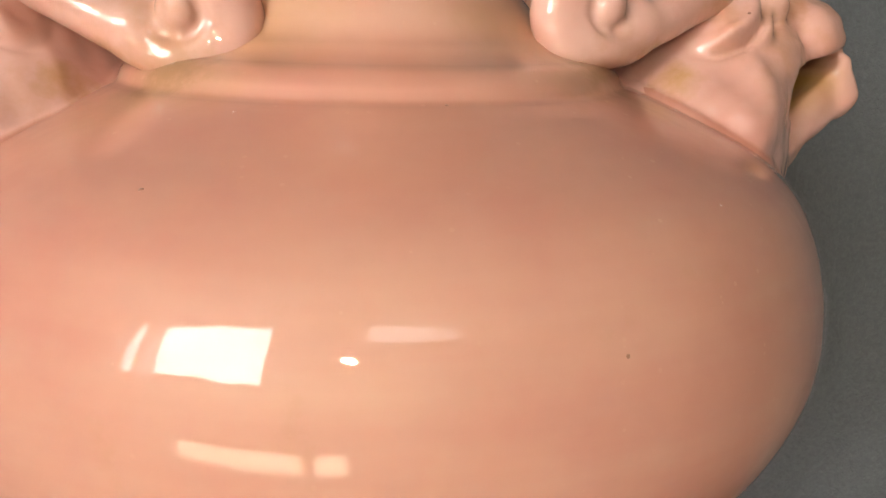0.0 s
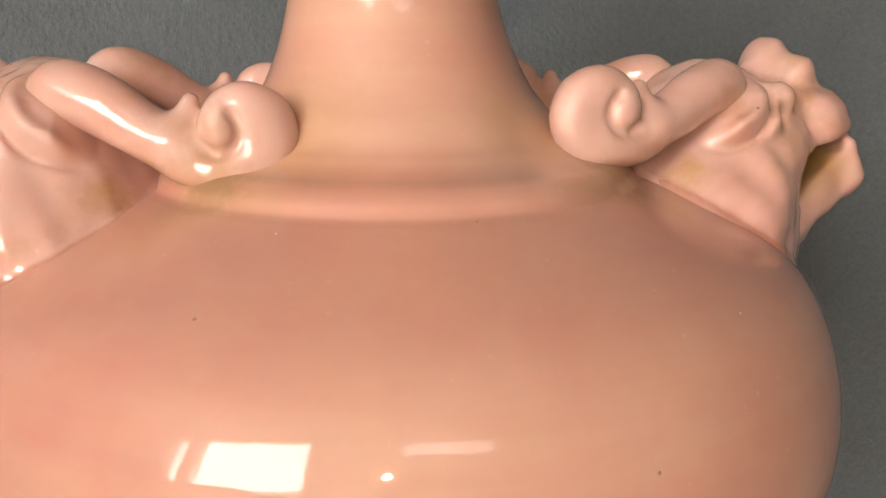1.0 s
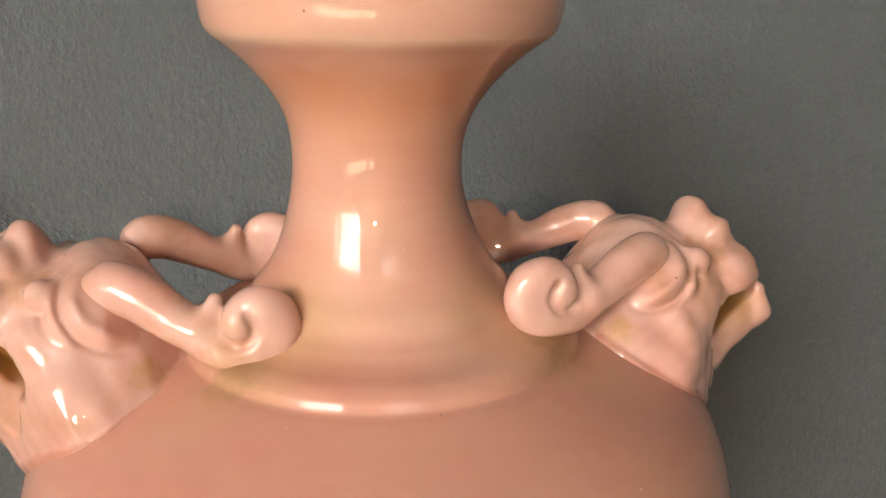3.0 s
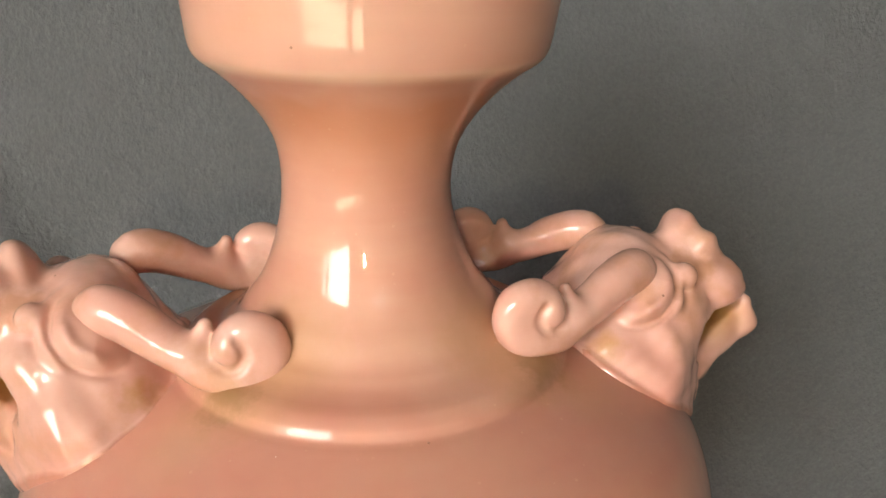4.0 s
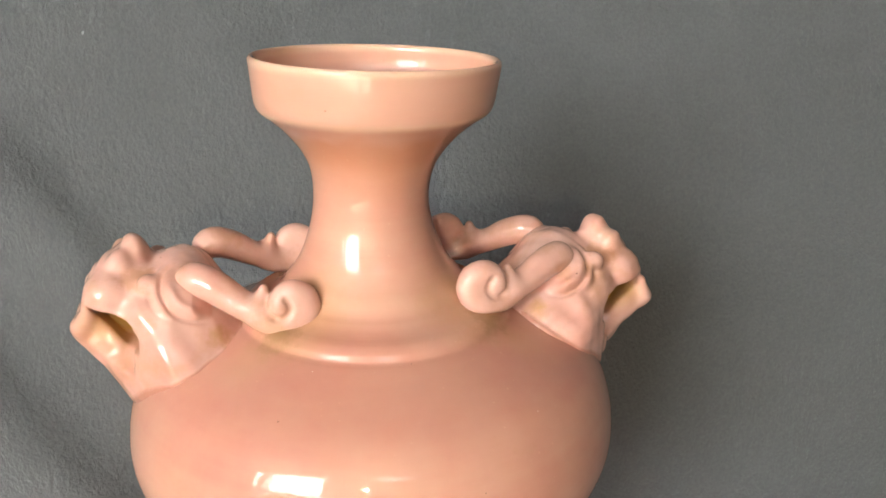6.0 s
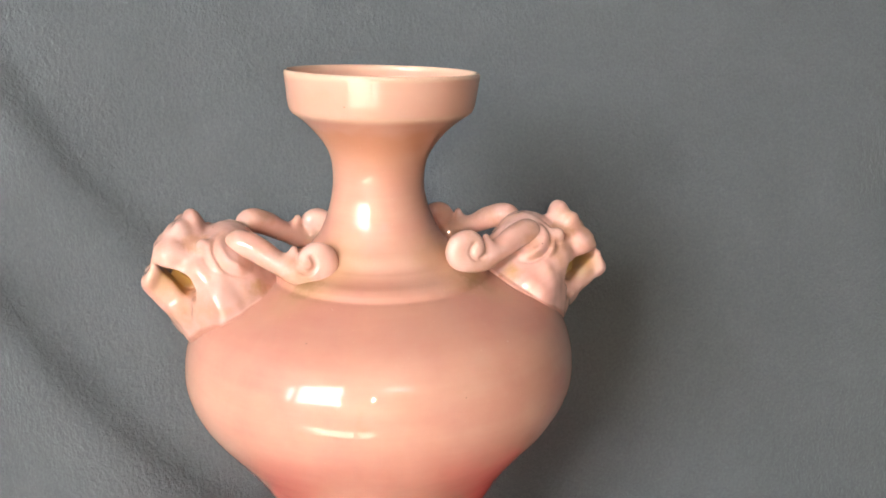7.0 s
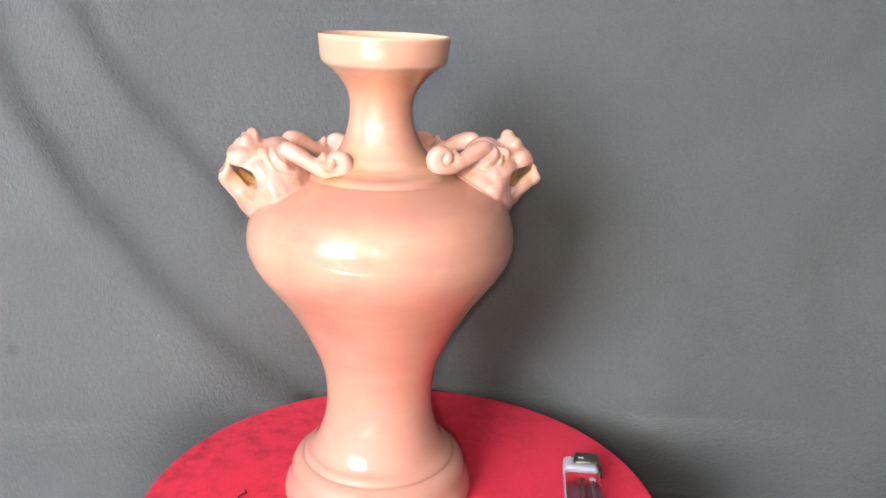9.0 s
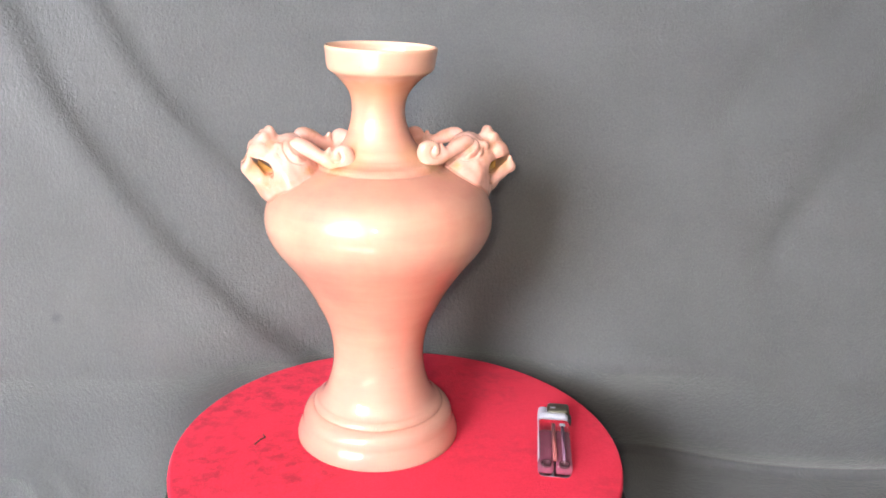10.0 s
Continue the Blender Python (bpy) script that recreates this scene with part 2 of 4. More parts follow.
shoulder = ramp(hn, hl, calc(hn, hl, "MULTIPLY", calc(hn, hl, "SUBTRACT", hx.outputs[2], 0.1409), 25.0), [((q - 0.145) * 25, (r * 10, r * 10, r * 10)) for r, q in (
    (0.0705, 0.1469), (0.0709, 0.1520), (0.0704, 0.1573), (0.0693, 0.1619), (0.0676, 0.1665), (0.0651, 0.1708), (0.0614, 0.1744), (0.0570, 0.1772), (0.0520, 0.1796), (0.0475, 0.1816), (0.0412, 0.1842))]).outputs["Color"]
above = calc(hn, hl, "SUBTRACT", from_axis, calc(hn, hl, "MULTIPLY", shoulder, 0.1))
above = calc(hn, hl, "ADD", above, calc(hn, hl, "MULTIPLY", calc(hn, hl, "SUBTRACT", hblot.outputs["Fac"], 0.5), 0.0016))
seam = ramp(hn, hl, calc(hn, hl, "MULTIPLY", above, 100.0), [(0.10, (1, 1, 1)), (0.21, (0, 0, 0))]).outputs["Color"]
low = calc(hn, hl, "MULTIPLY", calc(hn, hl, "LESS_THAN", hx.outputs[2], 0.1800), calc(hn, hl, "GREATER_THAN", hx.outputs[0], 0.0400))
hcol = mix(hn, hl, calc(hn, hl, "MULTIPLY", calc(hn, hl, "MULTIPLY", seam, low), 0.65), hcol, (0.38, 0.150, 0.105))   # thin red line along the edge of the hood
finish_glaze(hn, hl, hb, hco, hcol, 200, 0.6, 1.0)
hb.inputs["Coat IOR"].default_value = 1.60
hb.inputs["Coat Roughness"].default_value = 0.05


def cloth_material():
    m, n, l, b = material("grey_cloth")
    co = n.new("ShaderNodeTexCoord").outputs["Object"]
    big = noise_node(n, l, 6, 4, 0.6, co)
    fine = noise_node(n, l, 650, 3, 0.6, co)
    col = ramp(n, l, big.outputs["Fac"], [(0.3, (0.085, 0.091, 0.099)), (0.7, (0.106, 0.112, 0.120))]).outputs["Color"]
    col = mix(n, l, 0.25, col, ramp(n, l, fine.outputs["Fac"], [(0.3, (0.058, 0.061, 0.065)), (0.7, (0.140, 0.144, 0.148))]).outputs["Color"])
    lint = n.new("ShaderNodeTexVoronoi")
    lint.inputs["Scale"].default_value = 22
    l.new(co, lint.inputs["Vector"])
    sep = n.new("ShaderNodeSeparateColor")
    l.new(lint.outputs["Color"], sep.inputs[0])
    dot = calc(n, l, "MULTIPLY", calc(n, l, "LESS_THAN", lint.outputs["Distance"], 0.026), calc(n, l, "LESS_THAN", sep.outputs[0], 0.34))
    col = mix(n, l, dot, col, (0.5, 0.5, 0.48))
    d = n.new("ShaderNodeVectorMath")
    d.operation = "DISTANCE"
    l.new(co, d.inputs[0])
    d.inputs[1].default_value = (-0.243, 0.096, 0.042)
    spot = ramp(n, l, calc(n, l, "ADD", d.outputs["Value"], calc(n, l, "MULTIPLY", fine.outputs["Fac"], 0.004)), [(0.0035, (1, 1, 1)), (0.0075, (0, 0, 0))]).outputs["Color"]
    col = mix(n, l, calc(n, l, "MULTIPLY", spot, 0.5), col, (0.05, 0.052, 0.056))   # a small dark stain
    l.new(col, b.inputs["Base Color"])
    b.inputs["Roughness"].default_value = 0.95
    b.inputs["Sheen Weight"].default_value = 0.25
    b.inputs["Sheen Roughness"].default_value = 0.5
    mp = n.new("ShaderNodeMapping")
    mp.inputs["Scale"].default_value = (1.0, 1.0, 0.55)
    l.new(co, mp.inputs["Vector"])
    crinkle = noise_node(n, l, 380, 4, 0.6, mp.outputs["Vector"])
    h = calc(n, l, "ADD", crinkle.outputs["Fac"], calc(n, l, "MULTIPLY", fine.outputs["Fac"], 0.45))
    bump(n, l, b, h, 0.66, 0.0021)
    return m


def velvet_material():
    m, n, l, b = material("red_velvet")
    co = n.new("ShaderNodeTexCoord").outputs["Object"]
    blotch = noise_node(n, l, 75, 6, 0.72, co)
    where = noise_node(n, l, 13, 3, 0.5, co)
    fine = noise_node(n, l, 700, 2, 0.6, co)
    base = mix(n, l, 0.5, (0.66, 0.015, 0.050), ramp(n, l, fine.outputs["Fac"], [(0.3, (0.62, 0.011, 0.040)), (0.7, (0.75, 0.024, 0.068))]).outputs["Color"])
    f = calc(n, l, "MULTIPLY", ramp(n, l, blotch.outputs["Fac"], [(0.45, (0, 0, 0)), (0.63, (1, 1, 1))]).outputs["Color"],
             ramp(n, l, where.outputs["Fac"], [(0.36, (0, 0, 0)), (0.56, (1, 1, 1))]).outputs["Color"])
    axes = n.new("ShaderNodeSeparateXYZ")
    l.new(co, axes.inputs[0])
    worn = ramp(n, l, calc(n, l, "ADD", calc(n, l, "MULTIPLY", axes.outputs[0], 4.0), 0.5), [(0.25, (1, 1, 1)), (0.62, (0.45, 0.45, 0.45))]).outputs["Color"]
    f = calc(n, l, "MULTIPLY", f, worn)                                           # one side is more worn than the other
    col = mix(n, l, calc(n, l, "MULTIPLY", f, 0.85), base, (0.32, 0.007, 0.026))
    l.new(col, b.inputs["Base Color"])
    b.inputs["Roughness"].default_value = 0.9
    b.inputs["Sheen Weight"].default_value = 0.11
    b.inputs["Sheen Roughness"].default_value = 0.4
    b.inputs["Sheen Tint"].default_value = (1.0, 0.35, 0.45, 1)
    bump(n, l, b, calc(n, l, "ADD", blotch.outputs["Fac"], fine.outputs["Fac"]), 0.35, 0.0008)
    return m


def plain_material(name, colour, rough=0.5, metal=0.0, grain=0.12, scale=60, coat=0.0):
    m, n, l, b = material(name)
    co = n.new("ShaderNodeTexCoord").outputs["Object"]
    t = noise_node(n, l, scale, 5, 0.6, co)
    lo, hi = tuple(c * (1 - grain) for c in colour), tuple(min(1, c * (1 + grain)) for c in colour)
    l.new(ramp(n, l, t.outputs["Fac"], [(0.3, lo), (0.7, hi)]).outputs["Color"], b.inputs["Base Color"])
    b.inputs["Roughness"].default_value, b.inputs["Metallic"].default_value, b.inputs["Coat Weight"].default_value = rough, metal, coat
    bump(n, l, b, t.outputs["Fac"], 0.1, 0.0008)
    return m


def clear_material(name, colour, rough=0.05, ior=1.45, weight=1.0):
    m, n, l, b = material(name)
    b.inputs["Base Color"].default_value = (*colour, 1)
    b.inputs["Roughness"].default_value, b.inputs["IOR"].default_value, b.inputs["Transmission Weight"].default_value = rough, ior, weight
    return m


cloth_mat, velvet_mat = cloth_material(), velvet_material()
black_mat = plain_material("black_lacquer", (0.012, 0.011, 0.011), 0.35, grain=0.3)
white_paint = plain_material("ceiling_paint", (0.30, 0.297, 0.293), 0.9, grain=0.03, scale=8)
plaster = plain_material("wall_plaster", (0.15, 0.148, 0.146), 0.9, grain=0.05, scale=8)
ground_mat = plain_material("ground_boards", (0.14, 0.125, 0.105), 0.7, grain=0.2, scale=12)
frame_mat = plain_material("window_paint", (0.70, 0.70, 0.68), 0.5, grain=0.04)
pane_mat = clear_material("window_glass", (1, 1, 1), 0.0, 1.5)
tank_mat = clear_material("lighter_plastic", (0.96, 0.91, 0.94), 0.03, 1.32, 1.0)
ring_mat = plain_material("pink_plastic", (0.07, 0.024, 0.038), 0.12, coat=0.6)
lilac_mat = plain_material("lilac_tube", (0.20, 0.10, 0.18), 0.35)
collar_mat = plain_material("pale_plastic", (0.40, 0.42, 0.51), 0.35, grain=0.05)
steel_mat = plain_material("dull_steel", (0.17, 0.165, 0.13), 0.38, 0.9, grain=0.15, scale=300)
dark_mat = plain_material("dark_plastic", (0.02, 0.02, 0.022), 0.4)
tube_mat = plain_material("orange_tube", (0.28, 0.085, 0.085), 0.4)
fuel_mat = plain_material("wine_plastic", (0.20, 0.055, 0.095), 0.2, grain=0.1, scale=120, coat=0.5)
speck_mat = plain_material("glaze_speck", (0.33, 0.15, 0.09), 0.4)
pale_speck_mat = plain_material("pale_pinhole", (0.80, 0.66, 0.54), 0.4)
twig_mat = plain_material("brown_scrap", (0.05, 0.02, 0.015), 0.9)


# ---- builders ----
def part(name, bm, mat, parent=None, label="", smooth=True):
    """One mesh object out of a bmesh, under a thing or a part."""
    me = bpy.data.meshes.new(name)
    bm.to_mesh(me)
    bm.free()
    me.materials.append(mat)
    if smooth:
        me.polygons.foreach_set("use_smooth", [True] * len(me.polygons))
    ob = new(name, me)
    if parent is not None:
        ob.parent = parent
    return tagged(ob, label) if label else ob


def group_thing(name, m=None):
    e = new(name)
    e.empty_display_size = 0.02
    if m is not None:
        e.matrix_world = m
    return e


def grid_mesh(verts, faces):
    bm = bmesh.new()
    vs = [bm.verts.new(v) for v in verts]
    for f in faces:
        bm.faces.new([vs[i] for i in f])
    bm.normal_update()
    return bm


def box(lo, hi, bevel=0.0, seg=2):
    bm = bmesh.new()
    bmesh.ops.create_cube(bm, size=1)
    c, s = [(a + b) / 2 for a, b in zip(lo, hi)], [b - a for a, b in zip(lo, hi)]
    for v in bm.verts:
        v.co = Vector([c[i] + v.co[i] * s[i] for i in range(3)])
    if bevel:
        bmesh.ops.bevel(bm, geom=list(bm.edges), offset=bevel, segments=seg, profile=0.5, affect="EDGES")
    return bm


def smooth_path(points, per=6):
    """Catmull-Rom through the points."""
    p = [np.array(q, float) for q in points]
    p = [2 * p[0] - p[1]] + p + [2 * p[-1] - p[-2]]
    out = []
    for i in range(1, len(p) - 2):
        for k in range(per):
            t = k / per
            out.append(0.5 * (2 * p[i] + (p[i + 1] - p[i - 1]) * t + (2 * p[i - 1] - 5 * p[i] + 4 * p[i + 1] - p[i + 2]) * t * t
                              + (3 * p[i] - p[i - 1] - 3 * p[i + 1] + p[i + 2]) * t ** 3))
    out.append(p[-2])
    return out


def lathe(profile, segments=128, shape=None, closed=False):
    """Turn (radius, height) pairs about the z axis; shape(x, y, z) may bend each point."""
    verts, faces, n = [], [], len(profile)
    for r, z in profile:
        for k in range(segments):
            a = 2 * math.pi * k / segments
            v = (max(r, 1e-5) * math.cos(a), max(r, 1e-5) * math.sin(a), z)
            verts.append(shape(*v) if shape else v)
    for i in range(n if closed else n - 1):
        j = (i + 1) % n
        for k in range(segments):
            q = (k + 1) % segments
            faces.append((i * segments + k, i * segments + q, j * segments + q, j * segments + k))
    return grid_mesh(verts, faces)


# ---- soft modelled forms: a distance field, skinned ----
def ball(X, c, r):
    """Ellipsoid with radii r about c, as a distance."""
    d = [(X[i] - c[i]) / r[i] for i in range(3)]
    k = np.sqrt(d[0] ** 2 + d[1] ** 2 + d[2] ** 2)
    return (k - 1) * min(r)


def rod(X, a, b, ra, rb):
    """Tapered rod from a to b."""
    a, b = np.array(a), np.array(b)
    w = b - a
    t = np.clip(sum((X[i] - a[i]) * w[i] for i in range(3)) / (w @ w), 0, 1)
    return np.sqrt(sum((X[i] - a[i] - t * w[i]) ** 2 for i in range(3))) - (ra + (rb - ra) * t)


def blend(a, b, k):
    h = np.clip(0.5 + 0.5 * (b - a) / k, 0, 1)
    return b + (a - b) * h - k * h * (1 - h)


def carve(a, b, k):
    return -blend(-a, b, k)


def skin(field, lo, hi, h):
    """Surface nets over a box: the skin where field(X) crosses zero."""
    n = [int(math.ceil((hi[i] - lo[i]) / h)) + 1 for i in range(3)]
    ax = [lo[i] + h * np.arange(n[i]) for i in range(3)]
    X = np.meshgrid(*ax, indexing="ij")
    V = field(X)
    S = V < 0
    corner = [(i, j, k) for i in (0, 1) for j in (0, 1) for k in (0, 1)]
    cut = lambda A, c: A[c[0]:A.shape[0] - 1 + c[0], c[1]:A.shape[1] - 1 + c[1], c[2]:A.shape[2] - 1 + c[2]]
    cnt = sum(cut(S, c).astype(np.int8) for c in corner)
    act = (cnt > 0) & (cnt < 8)
    idx = np.full(act.shape, -1)
    cells = np.argwhere(act)
    idx[act] = np.arange(len(cells))
    acc, num = np.zeros((len(cells), 3)), np.zeros(len(cells))
    val = {c: cut(V, c)[act] for c in corner}
    for a in corner:
        for d in range(3):
            if a[d] == 0:
                b = tuple(1 if i == d else a[i] for i in range(3))
                va, vb = val[a], val[b]
                m = (va < 0) != (vb < 0)
                t = np.where(m, va / np.where(m, va - vb, 1), 0)
                p = np.array(a, float)[None, :] + t[:, None] * np.eye(3)[d]
                acc += p * m[:, None]
                num += m
    verts = np.array(lo) + h * (cells + acc / num[:, None])
    faces = []
    for d in range(3):
        u, w = (d + 1) % 3, (d + 2) % 3
        sl0, sl1 = [slice(None)] * 3, [slice(None)] * 3
        sl0[d], sl1[d] = slice(0, -1), slice(1, None)
        ch = S[tuple(sl0)] != S[tuple(sl1)]
        for e in np.argwhere(ch):
            if e[u] == 0 or e[w] == 0 or e[u] >= act.shape[u] or e[w] >= act.shape[w]:
                continue
            q = []
            for du_, dw_ in ((-1, -1), (0, -1), (0, 0), (-1, 0)):
                c = e.copy()
                c[u] += du_
                c[w] += dw_
                q.append(int(idx[tuple(c)]))
            faces.append(q if S[tuple(e)] else q[::-1])
    return verts, faces


def skin_mesh(name, verts, faces, mat):
    me = bpy.data.meshes.new(name)
    me.from_pydata([tuple(v) for v in verts], [], faces)
    me.materials.append(mat)
    me.polygons.foreach_set("use_smooth", [True] * len(me.polygons))
    me.update()
    return me


# ---- the room that closes the place ----
def room():
    x0, x1, y1, top, low = -3.2, 2.2, 0.55, 1.60, -1.30
    t = 0.18
    tagged(part("platform", box((x0, -0.40, low), (x1, y1, FLOOR - 0.004)), ground_mat, smooth=False), "raised brown platform under the cloth", "platform", kind="structure")
    tagged(part("floor", box((x0 - t, WALL_S - t, low - 0.12), (x1 + t, y1 + t, low)), ground_mat, smooth=False), "brown floor of the room", "floor", kind="structure")
    tagged(part("ceiling", box((x0 - t, WALL_S - t, top), (x1 + t, y1 + t, top + 0.1)), white_paint, smooth=False), "plain pale ceiling", "ceiling", kind="structure")
    lo, hi = low, top
    for nm, a, b in (("wall_north", (x0, y1, lo), (x1, y1 + t, hi)), ("wall_west", (x0 - t, WALL_S - t, lo), (x0, y1 + t, hi)),
                     ("wall_east", (x1, WALL_S - t, lo), (x1 + t, y1 + t, hi))):
        tagged(part(nm, box(a, b), plaster, smooth=False), "plain pale plaster wall", "wall", kind="structure")
    wx0, wx1, wz0, wz1 = WIN
    wx0 -= 0.62                              # a narrow side light beside the main one
    vx0, vx1, vz0, vz1 = WIN_SMALL
    bm = bmesh.new()
    holes = ((wx0, wx1, wz0, wz1), WIN_SMALL, WIN_LOW)
    ex, ez = sorted({x0, x1, *(q for h in holes for q in h[:2])}), sorted({lo, hi, *(q for h in holes for q in h[2:])})
    for xa, xb in zip(ex[:-1], ex[1:]):
        for za, zb in zip(ez[:-1], ez[1:]):
            if any(h[0] <= xa and xb <= h[1] and h[2] <= za and zb <= h[3] for h in holes):
                continue
            me = bpy.data.meshes.new("tmp")
            piece = box((xa, WALL_S - t, za), (xb, WALL_S, zb))
            piece.to_mesh(me)
            piece.free()
            bm.from_mesh(me)
            bpy.data.meshes.remove(me)
    tagged(part("wall_south", bm, plaster, smooth=False), "plain pale plaster wall with windows", "wall", kind="structure")
    lx0, lx1, lz0, lz1 = WIN_LOW
    under = tagged(group_thing("window_3", pose((lx0 + lx1) / 2, WALL_S - 0.06, lz0)), "low white framed window near the floor", "window", kind="structure")
    for a, b in (((lx0, lz0), (lx1, lz0 + 0.03)), ((lx0, lz1 - 0.03), (lx1, lz1)), ((lx0, lz0 + 0.03), (lx0 + 0.03, lz1 - 0.03)), ((lx1 - 0.03, lz0 + 0.03), (lx1, lz1 - 0.03)),
                 ((-0.46, lz0 + 0.03), (-0.36, lz1 - 0.03))):
        q = box((a[0], WALL_S - 0.09, a[1]), (b[0], WALL_S - 0.03, b[1]), 0.004)
        q.transform(Matrix.Translation((-(lx0 + lx1) / 2, -(WALL_S - 0.06), -lz0)))
        part("window_frame", q, frame_mat, under, smooth=False)
    win = tagged(group_thing("window_1", pose((wx0 + wx1) / 2, WALL_S - 0.06, wz0)), "white framed window with a narrow side light", "window", kind="structure")
    inv = Matrix.Translation((-(wx0 + wx1) / 2, -(WALL_S - 0.06), -wz0))

    def put(nm, bm, mat, sm=False):
        bm.transform(inv)
        return part(nm, bm, mat, win, smooth=sm)
    f, y0, y2 = 0.045, WALL_S - 0.09, WALL_S - 0.03
    main = WIN[0]
    for a, b in (((wx0, wz0), (wx1, wz0 + f)), ((wx0, wz1 - f), (wx1, wz1)), ((wx0, wz0 + f), (wx0 + f, wz1 - f)), ((wx1 - f, wz0 + f), (wx1, wz1 - f)),
                 ((main - 0.17, wz0 + f), (main, wz1 - f))):
        put("window_frame", box((a[0], y0, a[1]), (b[0], y2, b[1]), 0.004), frame_mat)
    for a, b in ((wx0 + f, main - 0.17), (main, wx1 - f)):
        g = put("pane", box((a, WALL_S - 0.063, wz0 + f), (b, WALL_S - 0.058, wz1 - f)), pane_mat)
        g.visible_shadow = False
    small = tagged(group_thing("window_2", pose((vx0 + vx1) / 2, WALL_S - 0.06, vz0)), "small white framed window", "window", kind="structure")
    shift = Matrix.Translation((-(vx0 + vx1) / 2, -(WALL_S - 0.06), -vz0))
    for a, b in (((vx0, vz0), (vx1, vz0 + 0.03)), ((vx0, vz1 - 0.03), (vx1, vz1)), ((vx0, vz0 + 0.03), (vx0 + 0.03, vz1 - 0.03)), ((vx1 - 0.03, vz0 + 0.03), (vx1, vz1 - 0.03)),
                 ((vx0 + 0.52, vz0 + 0.03), (vx0 + 0.56, vz1 - 0.03))):
        bm = box((a[0], y0, a[1]), (b[0], y2, b[1]), 0.004)
        bm.transform(shift)
        part("window_frame", bm, frame_mat, small, smooth=False)
    put("window_sill", box((wx0 - 0.03, WALL_S - 0.02, wz0 - 0.03), (wx1 + 0.03, WALL_S + 0.05, wz0), 0.004), frame_mat)


room()


# ---- the grey cloth behind and below ----
def ridge(x, z, line, width, height, skew=0.6):
    """A fold along a line of (x, z) points: steep on its upper right flank, gentle on the other."""
    best, side = np.full(x.shape, 9.0), np.zeros(x.shape)
    for (ax, az), (bx, bz) in zip(line[:-1], line[1:]):
        wx, wz = bx - ax, bz - az
        t = np.clip(((x - ax) * wx + (z - az) * wz) / (wx * wx + wz * wz), 0, 1)
        ex, ez = x - ax - t * wx, z - az - t * wz
        d = np.hypot(ex, ez)
        s = np.sign(wx * ez - wz * ex)
        side = np.where(d < best, s, side)
        best = np.minimum(best, d)
    w = np.where(side > 0, width * skew, width * 1.9)
    return -height * np.exp(-(best / w) ** 2)


